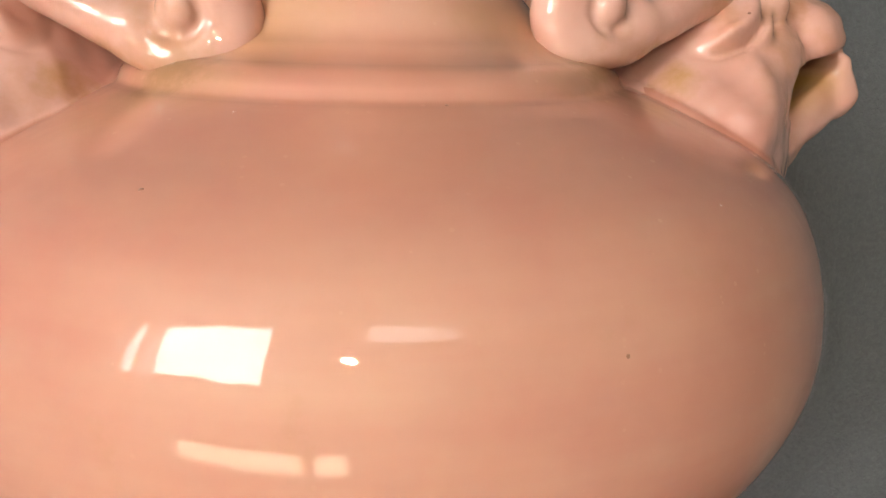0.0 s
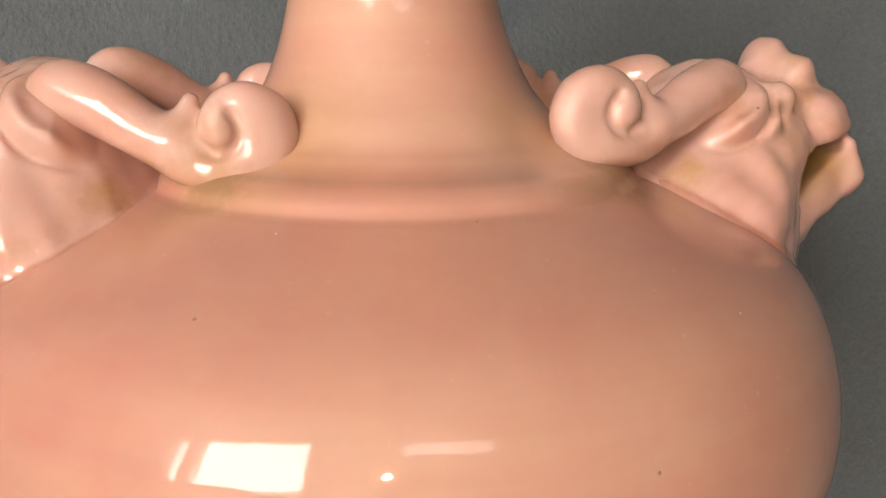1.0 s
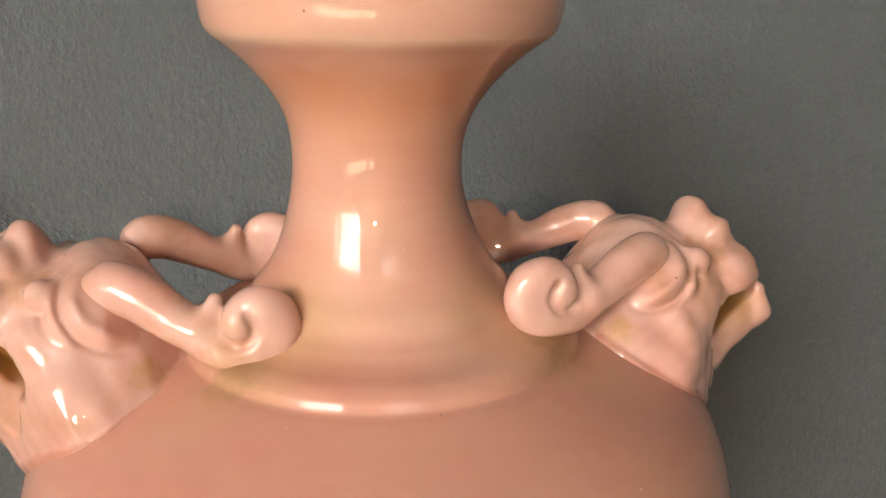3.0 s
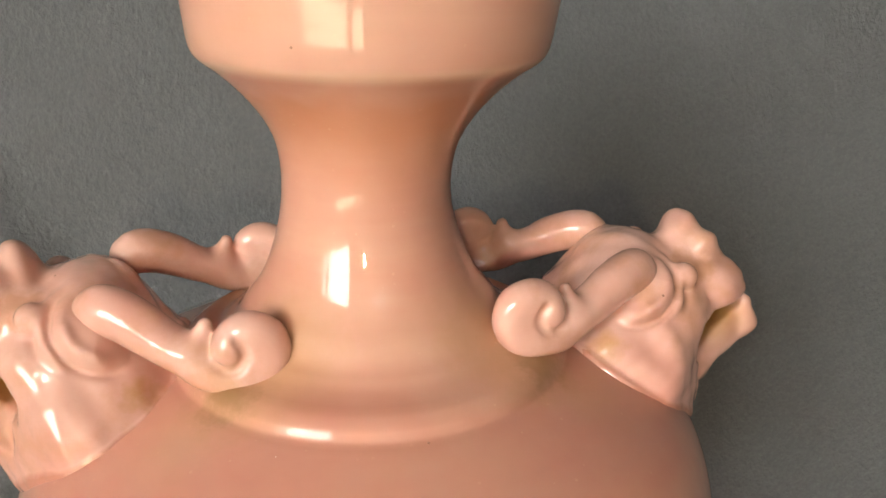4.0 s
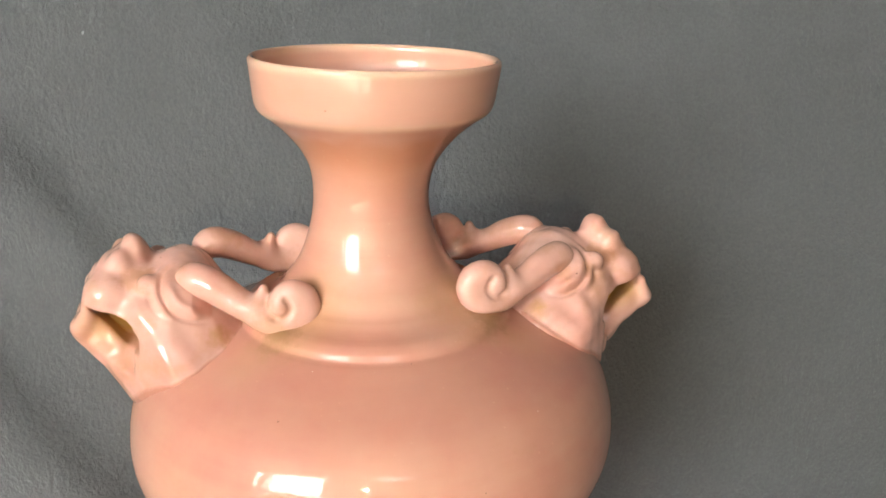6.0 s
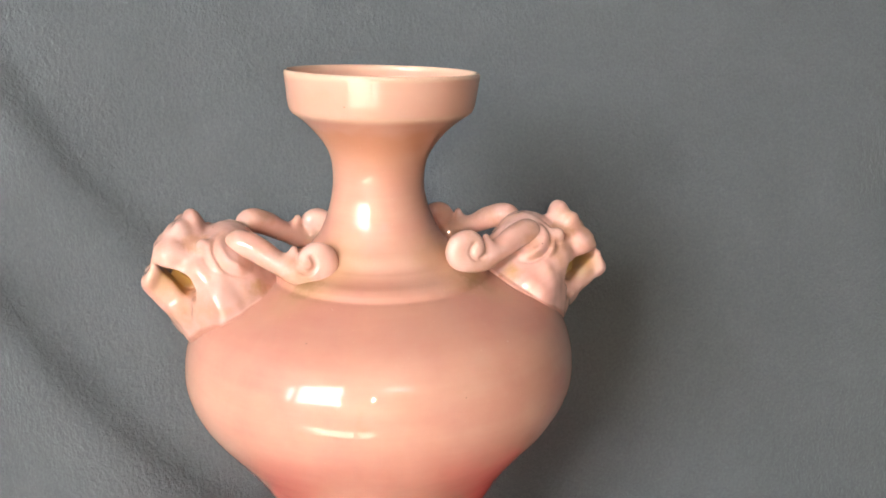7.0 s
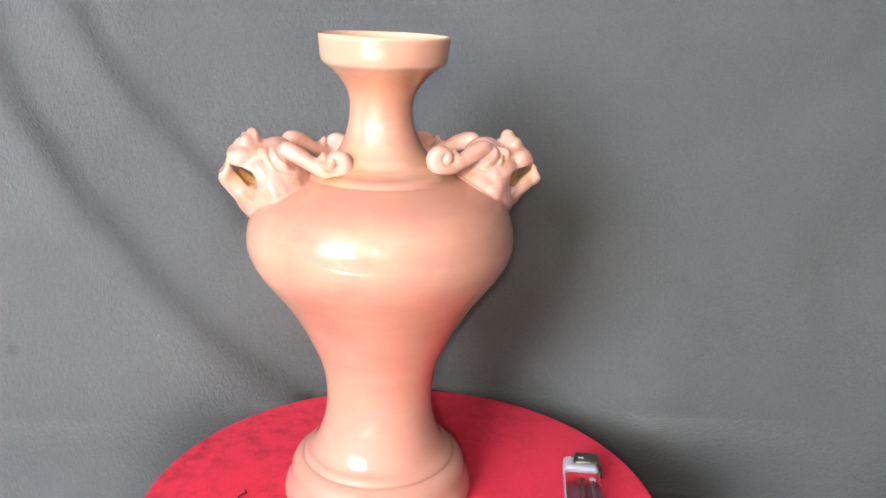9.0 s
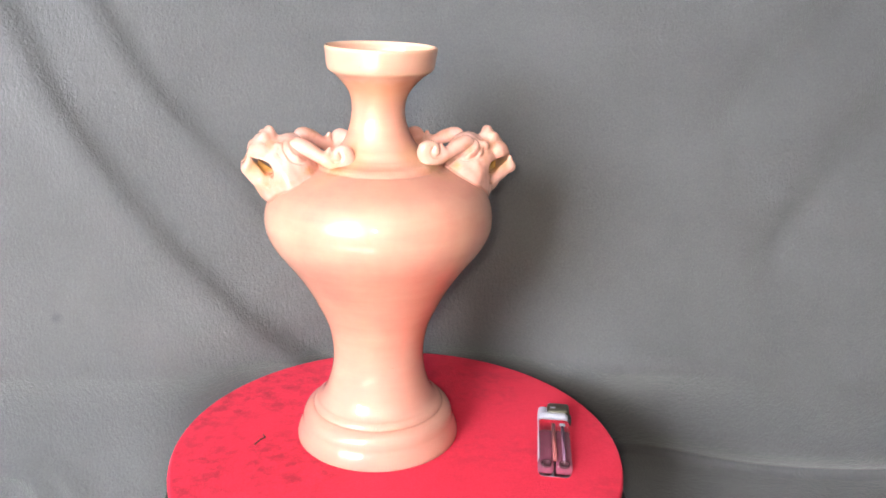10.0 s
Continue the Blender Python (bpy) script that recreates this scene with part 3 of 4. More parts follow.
def backdrop_cloth():
    nx, x0, x1 = 300, -0.95, 1.05
    xs = np.linspace(x0, x1, nx)
    down = list(np.linspace(0.95, -0.100, 202))
    rows = []
    base = np.interp(xs, [0.12, 0.17, 0.215, 0.24, 0.257, 0.282, 0.306, 0.363, 0.434, 0.60], [0, 0.012, 0.021, 0.017, 0.009, -0.002, -0.011, -0.020, -0.0245, -0.026])
    base = np.convolve(np.pad(base, 4, "edge"), np.ones(9) / 9, "valid")          # the foot of the cloth swings forward at one end
    slump = np.clip((-0.09 - xs) / 0.08, 0, 1)
    slump = slump * slump * (3 - 2 * slump)
    for z in down:
        y = 0.083 + 0.32 * z if z > 0 else 0.083 - 0.25 * z
        y = np.full(nx, y)
        y += 0.073 * np.exp(-((xs - 0.014) / 0.135) ** 4) * np.exp(-((z + 0.075) / 0.105) ** 2)
        zz = np.full(nx, z)
        y += ridge(xs, zz, [(-0.36, 0.44), (-0.31, 0.33), (-0.281, 0.266), (-0.250, 0.209), (-0.209, 0.148), (-0.167, 0.100), (-0.124, 0.056), (-0.094, 0.027), (-0.065, -0.005)], 0.0135, 0.0125)
        y += ridge(xs, zz, [(-0.275, 0.40), (-0.235, 0.31), (-0.206, 0.251), (-0.167, 0.200), (-0.137, 0.170), (-0.105, 0.138)], 0.0125, 0.0105)
        y += ridge(xs, zz, [(-0.14, 0.40), (-0.11, 0.30), (-0.06, 0.23), (-0.01, 0.19)], 0.02, 0.003)
        y += ridge(xs, zz, [(0.295, 0.205), (0.325, 0.228), (0.363, 0.272), (0.43, 0.36)], 0.0155, -0.0088, 1.2)
        y += ridge(xs, zz, [(0.325, 0.095), (0.352, 0.120), (0.402, 0.182), (0.47, 0.28)], 0.0165, -0.0094, 1.2)
        y += ridge(xs, zz, [(0.20, 0.012), (0.24, 0.008), (0.326, -0.010), (0.417, -0.026), (0.52, -0.05)], 0.016, 0.010)
        y += ridge(xs, zz, [(-0.34, -0.080), (-0.303, -0.0775), (-0.284, -0.0755), (-0.268, -0.0800), (-0.257, -0.0920), (-0.251, -0.1060)], 0.0050, 0.0095)
        y += ridge(xs, zz, [(-0.310, -0.0690), (-0.275, -0.0660), (-0.250, -0.0735), (-0.235, -0.0870), (-0.229, -0.1050)], 0.0045, 0.0060)
        w = min(max((0.03 - z) / 0.13, 0), 1)
        tuck = np.clip((xs - 0.18) / 0.08, 0, 1)                                   # the foot of the cloth tucks under at one end
        y += tuck * (0.015 * min(max((-0.072 - z) / 0.028, 0), 1) ** 2 - 0.010 * min(max(-z / 0.07, 0), 1))
        y += base * w * w * (3 - 2 * w) - slump * 0.042 * max((-0.015 - z) / 0.085, 0) ** 2
        y += 0.0035 * np.sin(9 * xs + 6 * z) + 0.002 * np.sin(23 * xs - 17 * z + 1)
        rows.append(np.stack([xs, y, zz], 1))
    last = rows[-1][:, 1]
    r = abs(FLOOR + 0.100)
    for a in np.linspace(10, 90, 9):
        a = radians(a)
        rows.append(np.stack([xs, last - r * (1 - math.cos(a)), -0.100 - (r - 0.0015) * np.full(nx, math.sin(a))], 1))
    end = rows[-1][:, 1]
    for k, s in enumerate(np.linspace(0.02, 1.0, 60)):
        y = end + (-0.40 - end) * s
        lift = 0.0012 + 0.0011 * np.sin(14 * xs + 11 * y)
        rows.append(np.stack([xs, y, FLOOR + lift], 1))
    V = np.concatenate(rows)
    m = len(rows)
    F = [(i * nx + k, (i + 1) * nx + k, (i + 1) * nx + k + 1, i * nx + k + 1) for i in range(m - 1) for k in range(nx - 1)]
    me = skin_mesh("backdrop_cloth", V, F, cloth_mat)
    ob = new("backdrop_cloth", me)
    sol = ob.modifiers.new("thickness", "SOLIDIFY")
    sol.thickness, sol.offset = 0.0015, -1
    return tagged(ob, "dark grey fleece cloth hung in diagonal folds behind the stool", "backdrop cloth", kind="structure")


backdrop_cloth()


# ---- the stool ----
def stool():
    base = tagged(group_thing("round_stool", pose(0.0136, -0.0251, FLOOR + 0.003)), "round black stool with a stained red velvet top", "stool")
    h = -FLOOR - 0.003
    apron = smooth_path([(0.1445, h - 0.0055), (0.1452, h - 0.010), (0.1456, h - 0.020), (0.1445, h - 0.0265), (0.1420, h - 0.0275)], 4)
    part("apron", lathe([(0.0001, h - 0.0058)] + [tuple(p) for p in apron] + [(0.134, h - 0.0275), (0.133, h - 0.012), (0.0001, h - 0.012)], 128), black_mat, base, "glossy black apron")
    for a in (-6, 84, 174, 264):
        bm = box((-0.012, -0.013, 0.0), (0.012, 0.013, 1.0), 0.0)
        for v in bm.verts:
            k = 1 - v.co.z
            v.co = Vector((v.co.x * (1 - 0.2 * k) + 0.1330 + 0.0390 * k, v.co.y * (1 - 0.2 * k), (h - 0.0125) * v.co.z))
        bmesh.ops.bevel(bm, geom=list(bm.edges), offset=0.003, segments=2, profile=0.5, affect="EDGES")
        bm.transform(pose(0, 0, 0, 0, 0, a))
        part("leg", bm, black_mat, base)
    top = smooth_path([(0.1445, h - 0.0055), (0.1461, h - 0.004), (0.1460, h - 0.0014), (0.1448, h - 0.0002), (0.1425, h)], 4)
    part("velvet_top", lathe([(0.0001, h - 0.0055)] + [tuple(p) for p in top] + [(0.10, h), (0.05, h), (0.0001, h)], 160,
                             lambda x, y, z: (x * (1 + 0.004 * math.sin(3 * math.atan2(y, x))), y, z)), velvet_mat, base, "stained red velvet stool top")


stool()


# ---- the vase ----
BODY = [(0.0542, 0.0000), (0.0541, 0.0022), (0.0534, 0.0050), (0.0522, 0.0080), (0.0510, 0.0104), (0.0504, 0.0122), (0.0501, 0.0142), (0.0494, 0.0166),
        (0.0478, 0.0193), (0.0456, 0.0211), (0.0439, 0.0219), (0.0431, 0.0223), (0.0431, 0.0229), (0.0424, 0.0246), (0.0409, 0.0261), (0.0393, 0.0270),
        (0.0378, 0.0284), (0.0363, 0.0305), (0.0339, 0.0356), (0.0313, 0.0444), (0.0300, 0.0520), (0.0297, 0.0597), (0.0302, 0.0670), (0.0313, 0.0740),
        (0.0331, 0.0806), (0.0358, 0.0874), (0.0388, 0.0937), (0.0424, 0.1010), (0.0466, 0.1083), (0.0514, 0.1158), (0.0564, 0.1226), (0.0613, 0.1291),
        (0.0655, 0.1350), (0.0687, 0.1411), (0.0705, 0.1469), (0.0709, 0.1520), (0.0704, 0.1573), (0.0693, 0.1619), (0.0676, 0.1665), (0.0651, 0.1708),
        (0.0614, 0.1744), (0.0570, 0.1772), (0.0520, 0.1796), (0.0475, 0.1816), (0.0440, 0.1831), (0.0412, 0.1842), (0.0399, 0.1846), (0.0391, 0.1850),
        (0.0386, 0.1858), (0.0381, 0.1867), (0.0373, 0.1875), (0.0362, 0.1882), (0.0349, 0.1886), (0.0335, 0.1889), (0.0321, 0.1893), (0.0306, 0.1899),
        (0.0290, 0.1909), (0.0270, 0.1923), (0.0247, 0.1956), (0.0221, 0.1988), (0.0199, 0.2028), (0.0180, 0.2078), (0.0166, 0.2133), (0.0161, 0.2183),
        (0.0164, 0.2233), (0.0176, 0.2278), (0.0199, 0.2318), (0.0229, 0.2354), (0.0259, 0.2383), (0.0288, 0.2406), (0.0304, 0.2418), (0.0314, 0.2429),
        (0.0320, 0.2443), (0.0324, 0.2463), (0.0327, 0.2488), (0.0330, 0.2512), (0.0333, 0.2538), (0.0334, 0.2551), (0.0331, 0.2559), (0.0325, 0.2562),
        (0.0318, 0.2557), (0.0315, 0.2545), (0.0315, 0.2525), (0.0312, 0.2503), (0.0304, 0.2482), (0.0290, 0.2470), (0.0268, 0.2458), (0.0238, 0.2449),
        (0.0208, 0.2436), (0.0182, 0.2408), (0.0164, 0.2360), (0.0152, 0.2310), (0.0142, 0.2250), (0.0138, 0.2183), (0.0141, 0.2098), (0.0166, 0.2018)]


LEAN = (0.0040, -0.0109)     # the vase stands a little out of plumb


def vase_shape(x, y, z):
    k = min(max((z - 0.236) / 0.018, 0), 1)
    wob = 1 + 0.0035 * math.sin(2 * math.atan2(y, x) + 0.6) * min(1, z / 0.1)
    bend = 0.0011 * math.exp(-((z - 0.216) / 0.018) ** 2) - 0.0004 * k
    return (x * wob + LEAN[0] * z - bend, y * wob + LEAN[1] * z, z + k * (-0.0134 * x + 0.0026 * y))


def head_field(X, jut=0.0):
    """A beast's head; jut pushes its lower jaw out."""
    u, v, z = X[0], np.sqrt(X[1] ** 2 + 1e-7), X[2]
    P = (u, v, z)
    # hood rising from an oval on the sloping shoulder
    a0, n = -0.84 * (u - 0.0535) + 0.545 * (z - 0.1712), 0.545 * (u - 0.0535) + 0.84 * (z - 0.1712)
    s1, s2 = np.clip((u - 0.0560) / 0.0160, 0, 1), np.clip((z - 0.1620) / 0.012, 0, 1)
    slim = 1 + 0.26 * s1 * s1 * (3 - 2 * s1) * s2 * s2 * (3 - 2 * s2)                     # narrower towards the mouth
    f = (np.sqrt((a0 / 0.0200) ** 2 + (v * slim / 0.0262) ** 2 + (n / 0.0245) ** 2) - 1) * 0.0200
    f = blend(f, ball(P, (0.0550, 0, 0.1885), (0.0100, 0.0140, 0.0112)), 0.006)           # forehead
    f = blend(f, ball(P, (0.0690, 0, 0.1895), (0.0112, 0.0124, 0.0082)), 0.004)
    f = blend(f, ball(P, (0.0675, 0, 0.1962), (0.0046, 0.0062, 0.0080)), 0.0022)         # upturned crest of the nose
    f = blend(f, ball(P, (0.0712, 0, 0.1938), (0.0058, 0.0078, 0.0062)), 0.0020)
    f = blend(f, ball(P, (0.0732, 0.0066, 0.1893), (0.0069, 0.0066, 0.0064)), 0.0009)    # the two lobes of the upper lip
    f = blend(f, rod(P, (0.0700, 0.0122, 0.1858), (0.0780, 0.0092, 0.1888), 0.0016, 0.0014), 0.0018)
    f = blend(f, ball(P, (0.0704, 0.0058, 0.1982), (0.0027, 0.0026, 0.0028)), 0.0020)    # nostrils
    f = blend(f, ball(P, (0.0632, 0.0135, 0.1845), (0.0048, 0.0048, 0.0048)), 0.004)
    # two petal-like folds round the root of each horn, one behind the other, each with a groove along its edge
    far = np.sqrt((u - 0.0500) ** 2 + (v - 0.0140) ** 2 + (z - 0.1938) ** 2)
    mask = np.clip((v - 0.006) / 0.006, 0, 1) * np.clip((u - 0.0465) / 0.005, 0, 1) * np.clip((0.1995 - z) / 0.005, 0, 1)
    for edge, high, where in ((0.0124, 0.0010, np.clip((z - 0.1865) / 0.004, 0, 1)), (0.0093, 0.0012, 1.0)):
        step = np.clip((edge - far) / 0.0013, 0, 1)
        lip = 0.6 * np.exp(-((far - edge + 0.0018) / 0.0013) ** 2)
        f = f - mask * where * (high * (step * step * (3 - 2 * step) * 0.7 + lip) - 0.0006 * np.exp(-((far - edge - 0.0005) / 0.0007) ** 2))
    f = blend(f, ball(P, (0.0628, 0.0122, 0.1936), (0.0028, 0.0028, 0.0027)), 0.0016)    # eye
    f = f + 0.0009 * np.exp(-((u - 0.0520) ** 2 + (v - 0.0225) ** 2 + (z - 0.1830) ** 2) / 0.0040 ** 2)   # hollow of the cheek
    f = f - 0.0007 * np.exp(-((u - 0.0600) ** 2 + (v - 0.0195) ** 2 + (z - 0.1800) ** 2) / 0.0038 ** 2)   # knob of the cheek
    f = f - 0.0007 * np.exp(-((u - 0.0560) ** 2 + (v - 0.0245) ** 2 + (z - 0.1745) ** 2) / 0.0040 ** 2)
    f = f - 0.0005 * np.exp(-((u - 0.0640) ** 2 + (v - 0.0190) ** 2 + (z - 0.1715) ** 2) / 0.0030 ** 2)
    # open mouth, right through from side to side
    outline = ((0.0790, 0.1876), (0.0674, 0.1840), (0.0652, 0.1804), (0.0655, 0.1763), (0.0690 + jut * 0.6, 0.1759 - jut * 0.4), (0.0776 + jut, 0.1850 - jut * 0.3))
    hole = None
    for (ua, za), (ub, zb) in zip(outline, outline[1:] + outline[:1]):
        side = ((zb - za) * (u - ua) - (ub - ua) * (z - za)) / math.hypot(ub - ua, zb - za)
        hole = side if hole is None else -blend(-hole, -side, 0.0010)
    gap = np.hypot(np.maximum(0.0800 - u, 0), np.maximum(np.abs(z - 0.1846) - 0.0006, 0)) - 0.0010
    # the snout ends at the upper lip; the jaw below is added after it
    over = (0.0116 * (z - 0.1840) - 0.0036 * (u - 0.0674)) / 0.01215
    below = np.maximum(np.maximum(over, 0.0668 - u), 0.1700 - z)
    f = carve(f, np.minimum(np.minimum(hole, below), gap), 0.0008)
    W, J = (u - jut, np.maximum(v - 0.0052, 0), z), (u - jut, v, z)
    if jut:
        jaw = rod(W, (0.0668, 0, 0.1698), (0.0785, 0, 0.1780), 0.0044, 0.0036)             # a thinner jaw
    else:
        jaw = rod(W, (0.0668, 0, 0.1668), (0.0785, 0, 0.1770), 0.0062, 0.0040)
    jaw = blend(jaw, rod(W, (0.0690, 0, 0.1714), (0.0778, 0, 0.1819), 0.0056, 0.0036), 0.0020)   # lower lip
    jaw = blend(jaw, ball(W, (0.0806, 0, 0.1794), (0.0034, 0.0038, 0.0036)), 0.0014)
    jaw = blend(jaw, rod(J, (0.0808, 0.0078, 0.1804), (0.0791, 0.0082, 0.1850), 0.0021, 0.0014), 0.0020)
    B = (u, np.maximum(v - 0.0098, 0), z)
    jaw = jaw if jut else blend(jaw, rod(B, (0.0625, 0, 0.1650), (0.0684, 0, 0.1694), 0.0062, 0.0044), 0.0030)    # its broad root, flush with the cheek
    jaw = carve(jaw, hole + 0.0003, 0.0006)
    f = carve(blend(f, jaw, 0.0040), hole, 0.0006)
    f = np.minimum(f, np.maximum(np.maximum(np.maximum(hole - 0.0015, v - 0.0034), u - 0.0740), (z - 0.1788 - 0.72 * (u - 0.0665)) * 0.8))      # tongue
    # thin bead where the hood meets the shoulder
    prof = np.array(BODY[23:51])
    d = np.hypot(u, v - 0.0041) - np.interp(z + 0.004, prof[:, 1], prof[:, 0])
    f = blend(f, -blend(-(np.sqrt((a0 / 0.0206) ** 2 + (v * slim / 0.0269) ** 2 + (n / 0.0265) ** 2) - 1) * 0.0206, 0.0009 - d * 0.6, 0.0005), 0.0006)
    # uneven hand-pressed surface
    return (f + 0.00019 * np.sin(430 * u + 330 * z + 1.0) * np.sin(510 * X[1] + 240 * u)
            + 0.00010 * np.sin(1050 * u - 700 * z + 2.0) * np.sin(900 * X[1] + 640 * z + 0.7))


def horn_field(side):
    pts = [(0.0520, 0.0120, 0.1948, 0.0042), (0.0503, 0.0130, 0.1952, 0.0046), (0.0462, 0.0152, 0.1940, 0.0045), (0.0415, 0.0174, 0.1915, 0.0042),
           (0.0365, 0.0196, 0.1890, 0.0040), (0.0315, 0.0213, 0.1868, 0.0039)]
    cu, cv, cz = 0.0263, 0.0225, 0.1904
    for a, q, r in ((-88, 0.0041, 0.0039), (-130, 0.0043, 0.0038), (-175, 0.0043, 0.0037), (-220, 0.0043, 0.0036), (-262, 0.0042, 0.0034), (-298, 0.0040, 0.0031), (-328, 0.0036, 0.0027), (-350, 0.0030, 0.0022)):
        pts.append((cu + q * math.cos(radians(a)), cv + 0.0010 * (q < 0.0038), cz + q * math.sin(radians(a)), r))

    pts = [tuple(q) for q in smooth_path(pts, 3)]
    arc = [(cu + 0.0033 + 0.0030 * math.cos(radians(a)), 0.0260 - 0.0008 * (a > 280), cz + 0.0008 + 0.0031 * math.sin(radians(a))) for a in range(130, 311, 20)]

    def field(X):
        P = (X[0], X[1] * side, X[2])
        f = None
        for a, b in zip(pts[:-1], pts[1:]):
            d = rod(P, a[:3], b[:3], a[3], b[3])
            f = d if f is None else np.minimum(f, d)
        f = blend(f, rod(P, (0.0352, 0.0203, 0.1895), (0.0334, 0.0199, 0.1947), 0.0032, 0.0014), 0.0022)       # thorn
        f = blend(f, ball(P, (0.0262, 0.0224, 0.1904), (0.0046, 0.0034, 0.0046)), 0.0022)                      # the closed middle of the curl
        f = blend(f, ball(P, (cu + 0.0034, 0.0233, cz + 0.0008), (0.0025, 0.0028, 0.0027)), 0.0006)             # its rounded tip
        groove = None
        for a, b in zip(arc[:-1], arc[1:]):
            d = rod(P, a, b, 0.0008, 0.0008)
            groove = d if groove is None else np.minimum(groove, d)
        f = carve(f, groove, 0.0009)                                                                           # groove round the tip
        f = blend(f, ball(P, (0.0282, 0.0212, 0.1846), (0.0062, 0.0042, 0.0016)), 0.0016)                      # glaze run in below it
        f = f + 0.0006 * np.exp(-((P[0] - 0.0380) ** 2 + (P[1] - 0.0200) ** 2 + (P[2] - 0.1945) ** 2) / 0.0030 ** 2)
        return f + 0.00006 * np.sin(700 * X[0] + 500 * X[2]) * np.sin(600 * X[1] + 1)
    return field


def vase():
    root = tagged(group_thing("vase"), "pink glazed ceramic vase with beast-head handles, on red velvet", "vase")
    outline = [tuple(p) for p in smooth_path(BODY, 4)]
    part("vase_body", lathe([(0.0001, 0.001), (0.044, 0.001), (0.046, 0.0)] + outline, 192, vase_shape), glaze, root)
    v, f = skin(head_field, (0.030, -0.0300, 0.150), (0.0885, 0.0300, 0.2075), 0.00050)
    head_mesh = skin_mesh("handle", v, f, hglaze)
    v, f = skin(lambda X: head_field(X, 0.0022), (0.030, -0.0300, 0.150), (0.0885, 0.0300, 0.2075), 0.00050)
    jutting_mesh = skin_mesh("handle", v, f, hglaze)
    horn_meshes = []
    for side in (1, -1):
        lo, hi = (0.0165, 0.004, 0.1790), (0.0585, 0.0285, 0.2025)
        if side < 0:
            lo, hi = (lo[0], -hi[1], lo[2]), (hi[0], -lo[1], hi[2])
        horn_meshes.append(skin_mesh("horn", *skin(horn_field(side), lo, hi, 0.0005), hglaze))
    for turn in (187, 7):
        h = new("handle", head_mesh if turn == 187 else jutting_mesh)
        h.parent = root
        tip = Matrix.Translation((0.050, 0, 0.185)) @ pose(0, 0, 0, 0, -2.5 if turn == 187 else 2.5, 0) @ Matrix.Translation((-0.050, 0, -0.185))
        h.matrix_basis = pose(0.0010, 0.0022, 0.0041, 0, 0, turn + 1.5) @ tip         # one head is set a little higher than the other
        for side, me in zip((1, -1), horn_meshes):
            o = new("horn", me)
            o.parent = h
            if (side > 0) == (turn == 7):
                o.location = (-0.0004, 0, 0.0004) if turn == 7 else (-0.0034, 0, 0.0018)     # the hand-set horns at the back sit a little off
    # single brown specks fired into the glaze, and two pale pinholes
    prof = np.array(BODY[:78])
    for x, y, z, size, mat, words in ((0.0089, -0.0396, 0.1846, 0.00024, speck_mat, "tiny brown speck in the glaze"), (-0.0231, -0.0522, 0.1771, 0.00030, speck_mat, "tiny brown speck in the glaze"),
                                      (0.0252, -0.0640, 0.1634, 0.00030, speck_mat, "tiny brown speck in the glaze"), (0.0068, -0.0629, 0.1726, 0.00016, speck_mat, "tiny brown speck in the glaze"),
                                      (0.0090, -0.0283, 0.0592, 0.00034, speck_mat, "tiny brown speck in the glaze"), (-0.0117, -0.0300, 0.2465, 0.00022, speck_mat, "tiny brown speck in the glaze"),
                                      (0.0401, -0.0463, 0.1745, 0.00014, pale_speck_mat, "tiny pale pinhole in the glaze"), (-0.0158, -0.0398, 0.1836, 0.00011, pale_speck_mat, "tiny pale pinhole in the glaze")):
        r, k = float(np.interp(z, prof[:, 1], prof[:, 0])), 0.0008
        slope = (float(np.interp(z + k, prof[:, 1], prof[:, 0])) - float(np.interp(z - k, prof[:, 1], prof[:, 0]))) / (2 * k)
        a = math.atan2(y, x)
        bm = bmesh.new()
        bmesh.ops.create_icosphere(bm, subdivisions=2, radius=size)
        for v in bm.verts:
            v.co.z *= 0.35
        o = part("glaze_speck", bm, mat, root, words)
        normal = Vector((math.cos(a), math.sin(a), -slope)).normalized()
        o.matrix_basis = Matrix.Translation(vase_shape(r * math.cos(a), r * math.sin(a), z)) @ normal.to_track_quat("Z", "Y").to_matrix().to_4x4()
    return root


vase()


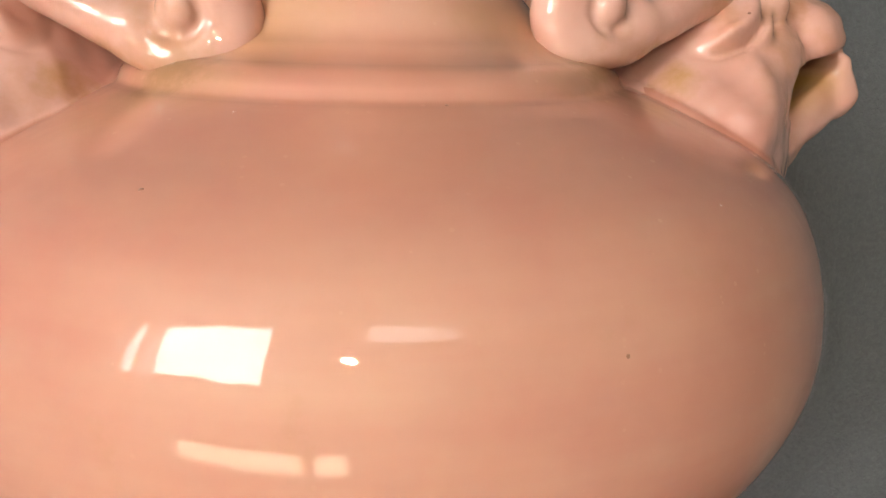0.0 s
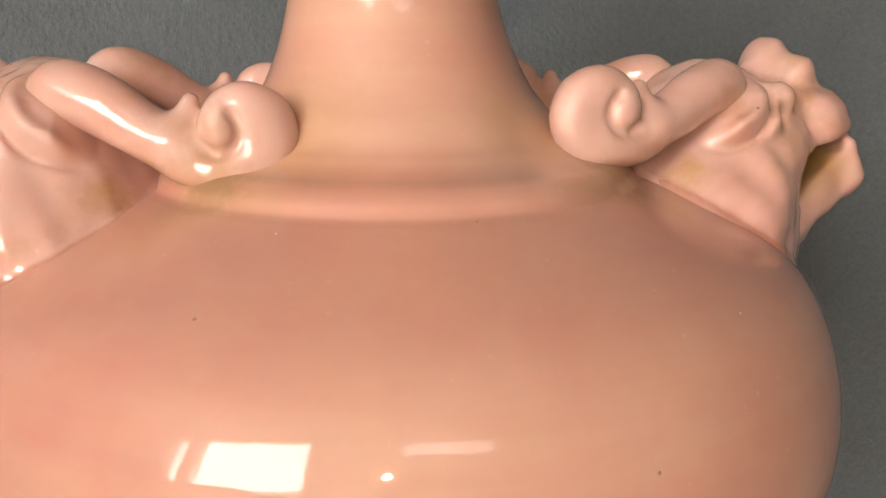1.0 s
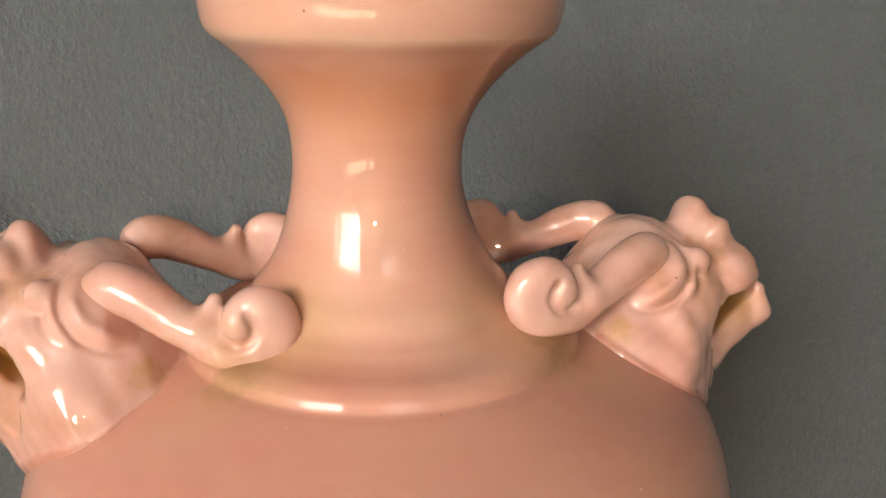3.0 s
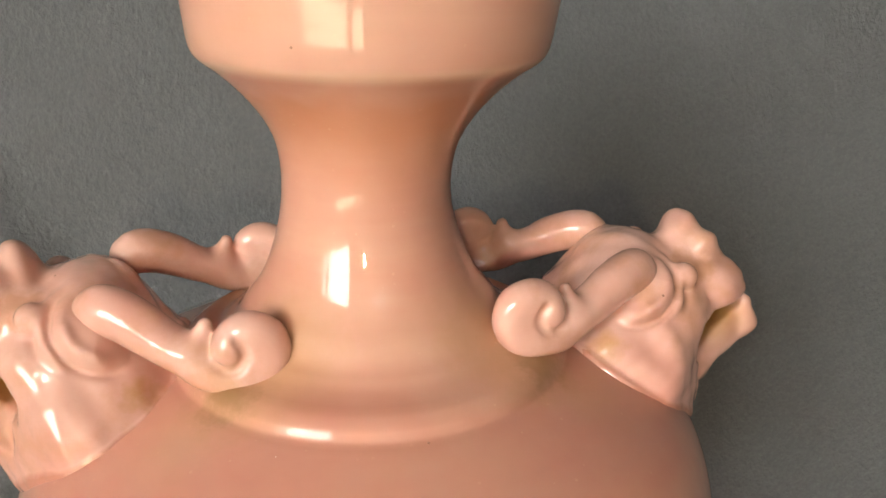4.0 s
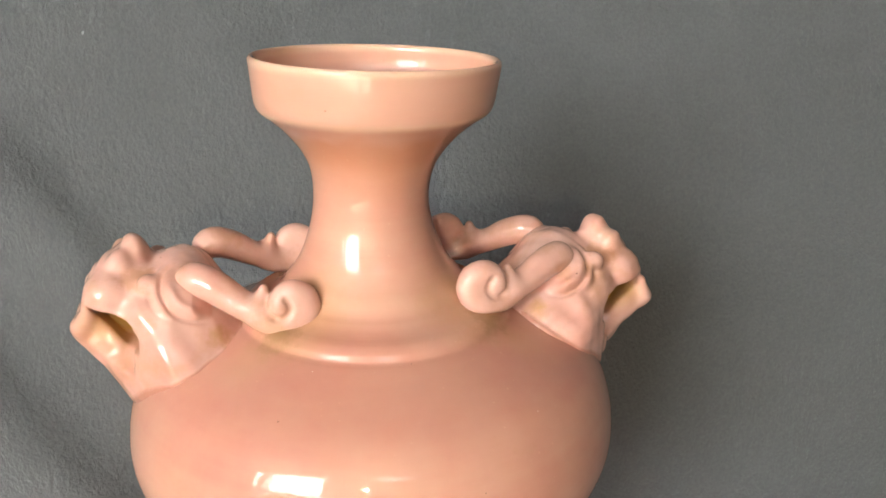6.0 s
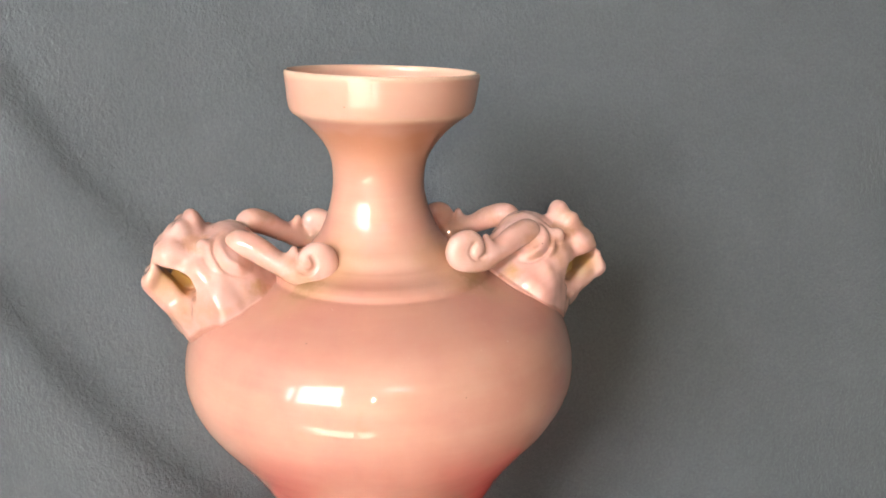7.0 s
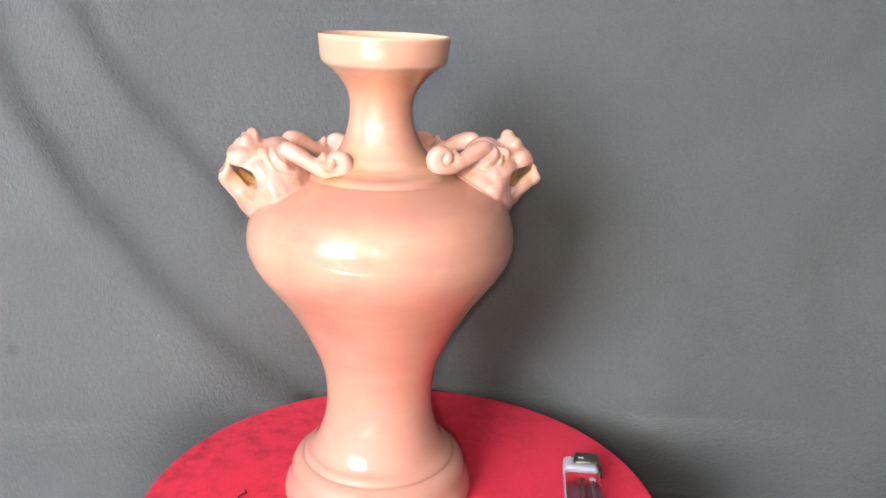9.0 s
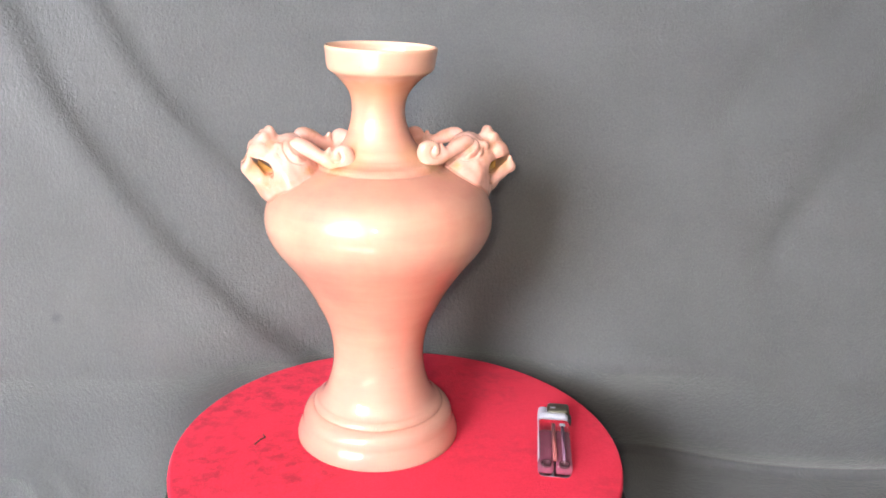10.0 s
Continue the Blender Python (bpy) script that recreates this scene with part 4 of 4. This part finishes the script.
# ---- the lighter ----
def lighter():
    a, b = Vector((0.1095, -0.0668, 0)), Vector((0.1232, 0.0120, 0))
    turn = math.degrees(math.atan2(b.y - a.y, b.x - a.x)) - 90
    L = tagged(group_thing("cigarette_lighter", pose(a.x, a.y, 0.0004, 0, 0, turn)), "clear wine-red plastic cigarette lighter lying on the red velvet", "lighter")
    w, th = 0.0109, 0.0110

    def slab(y0, y1, half, z0, z1, bev):
        return box((-half, y0, z0), (half, y1, z1), bev, 4)
    tank = part("tank", slab(0.0, 0.0615, w, 0, th, 0.0042), tank_mat, L, "clear plastic tank")
    tank.visible_shadow = False
    for x in (-0.0054, 0.0054):
        part("fuel_chamber", box((x - 0.0049, 0.0060, 0.0010), (x + 0.0049, 0.0455, 0.0068), 0.0022, 3), fuel_mat, L, "wine-coloured fuel chamber")
        c = lathe([(0.0001, 0), (0.0024, 0), (0.0030, 0.0005), (0.0032, 0.0010), (0.0028, 0.0015), (0.0022, 0.0012), (0.0018, 0.0003), (0.0001, 0.0004)], 24)
        c.transform(Matrix.Translation((x, 0.0052, 0.0066)))
        part("base_ring", c, ring_mat, L, "pinkish plastic ring")
    # added pale strip that stands for the white highlight down the tank's edge
    part("edge_highlight", box((-w + 0.0006, 0.010, 0.0022), (-w + 0.0012, 0.0590, 0.0092), 0.0002), collar_mat, L, "pale strip for the highlight along the tank edge")
    for x, r, y1, m in ((-0.0002, 0.0013, 0.052, tube_mat), (0.0056, 0.0010, 0.050, lilac_mat)):
        c = lathe([(0.0001, 0), (r, 0), (r, y1 - 0.008), (0.0001, y1 - 0.008)], 16)
        c.transform(pose(x, 0.008, 0.0082, -90, 0, 0))
        part("tube", c, m, L, "orange inner tube" if m is tube_mat else "lilac inner tube")
    part("valve", box((0.0038, 0.0490, 0.0072), (0.0074, 0.0530, 0.0096), 0.0012, 3), collar_mat, L, "white valve")
    ring = box((-w + 0.0003, 0.0612, 0.0003), (w - 0.0003, 0.0690, th - 0.0006), 0.0036, 4)
    ears = box((-w + 0.0005, 0.0640, 0.0010), (-0.0030, 0.0765, th - 0.0010), 0.0030, 4)
    tmp = bpy.data.meshes.new("tmp")
    ears.to_mesh(tmp)
    ears.free()
    ring.from_mesh(tmp)
    bpy.data.meshes.remove(tmp)
    part("collar", ring, collar_mat, L, "pale lilac plastic collar")
    hood = part("hood", box((-0.0042, 0.0672, 0.0012), (0.0112, 0.0790, th + 0.0006), 0.0024, 3), steel_mat, L, "dull olive steel hood")
    part("hood_slot", box((-0.0020, 0.0700, th + 0.0000), (0.0016, 0.0722, th + 0.0008), 0.0003), collar_mat, hood)
    part("button", box((0.0100, 0.0615, 0.0030), (0.0126, 0.0690, 0.0086), 0.0012, 3), dark_mat, L, "black thumb button")


lighter()


# ---- a scrap on the velvet ----
def scrap():
    bm = bmesh.new()
    pts = [Vector((0, 0, 0.0006)), Vector((0.003, 0.005, 0.0010)), Vector((0.0055, 0.0075, 0.0009)), Vector((0.004, 0.011, 0.0008))]
    for p, q in zip(pts[:-1], pts[1:]):
        d = q - p
        m = Matrix.Translation((p + q) / 2) @ d.to_track_quat("Z", "Y").to_matrix().to_4x4()
        bmesh.ops.create_cone(bm, cap_ends=True, segments=6, radius1=0.0006, radius2=0.0004, depth=d.length * 1.15, matrix=m)
    ob = part("scrap", bm, twig_mat)
    ob.matrix_world = pose(-0.0805, -0.0200, 0.0002)
    tagged(ob, "tiny dark brown dry scrap on the red velvet", "scrap")


scrap()
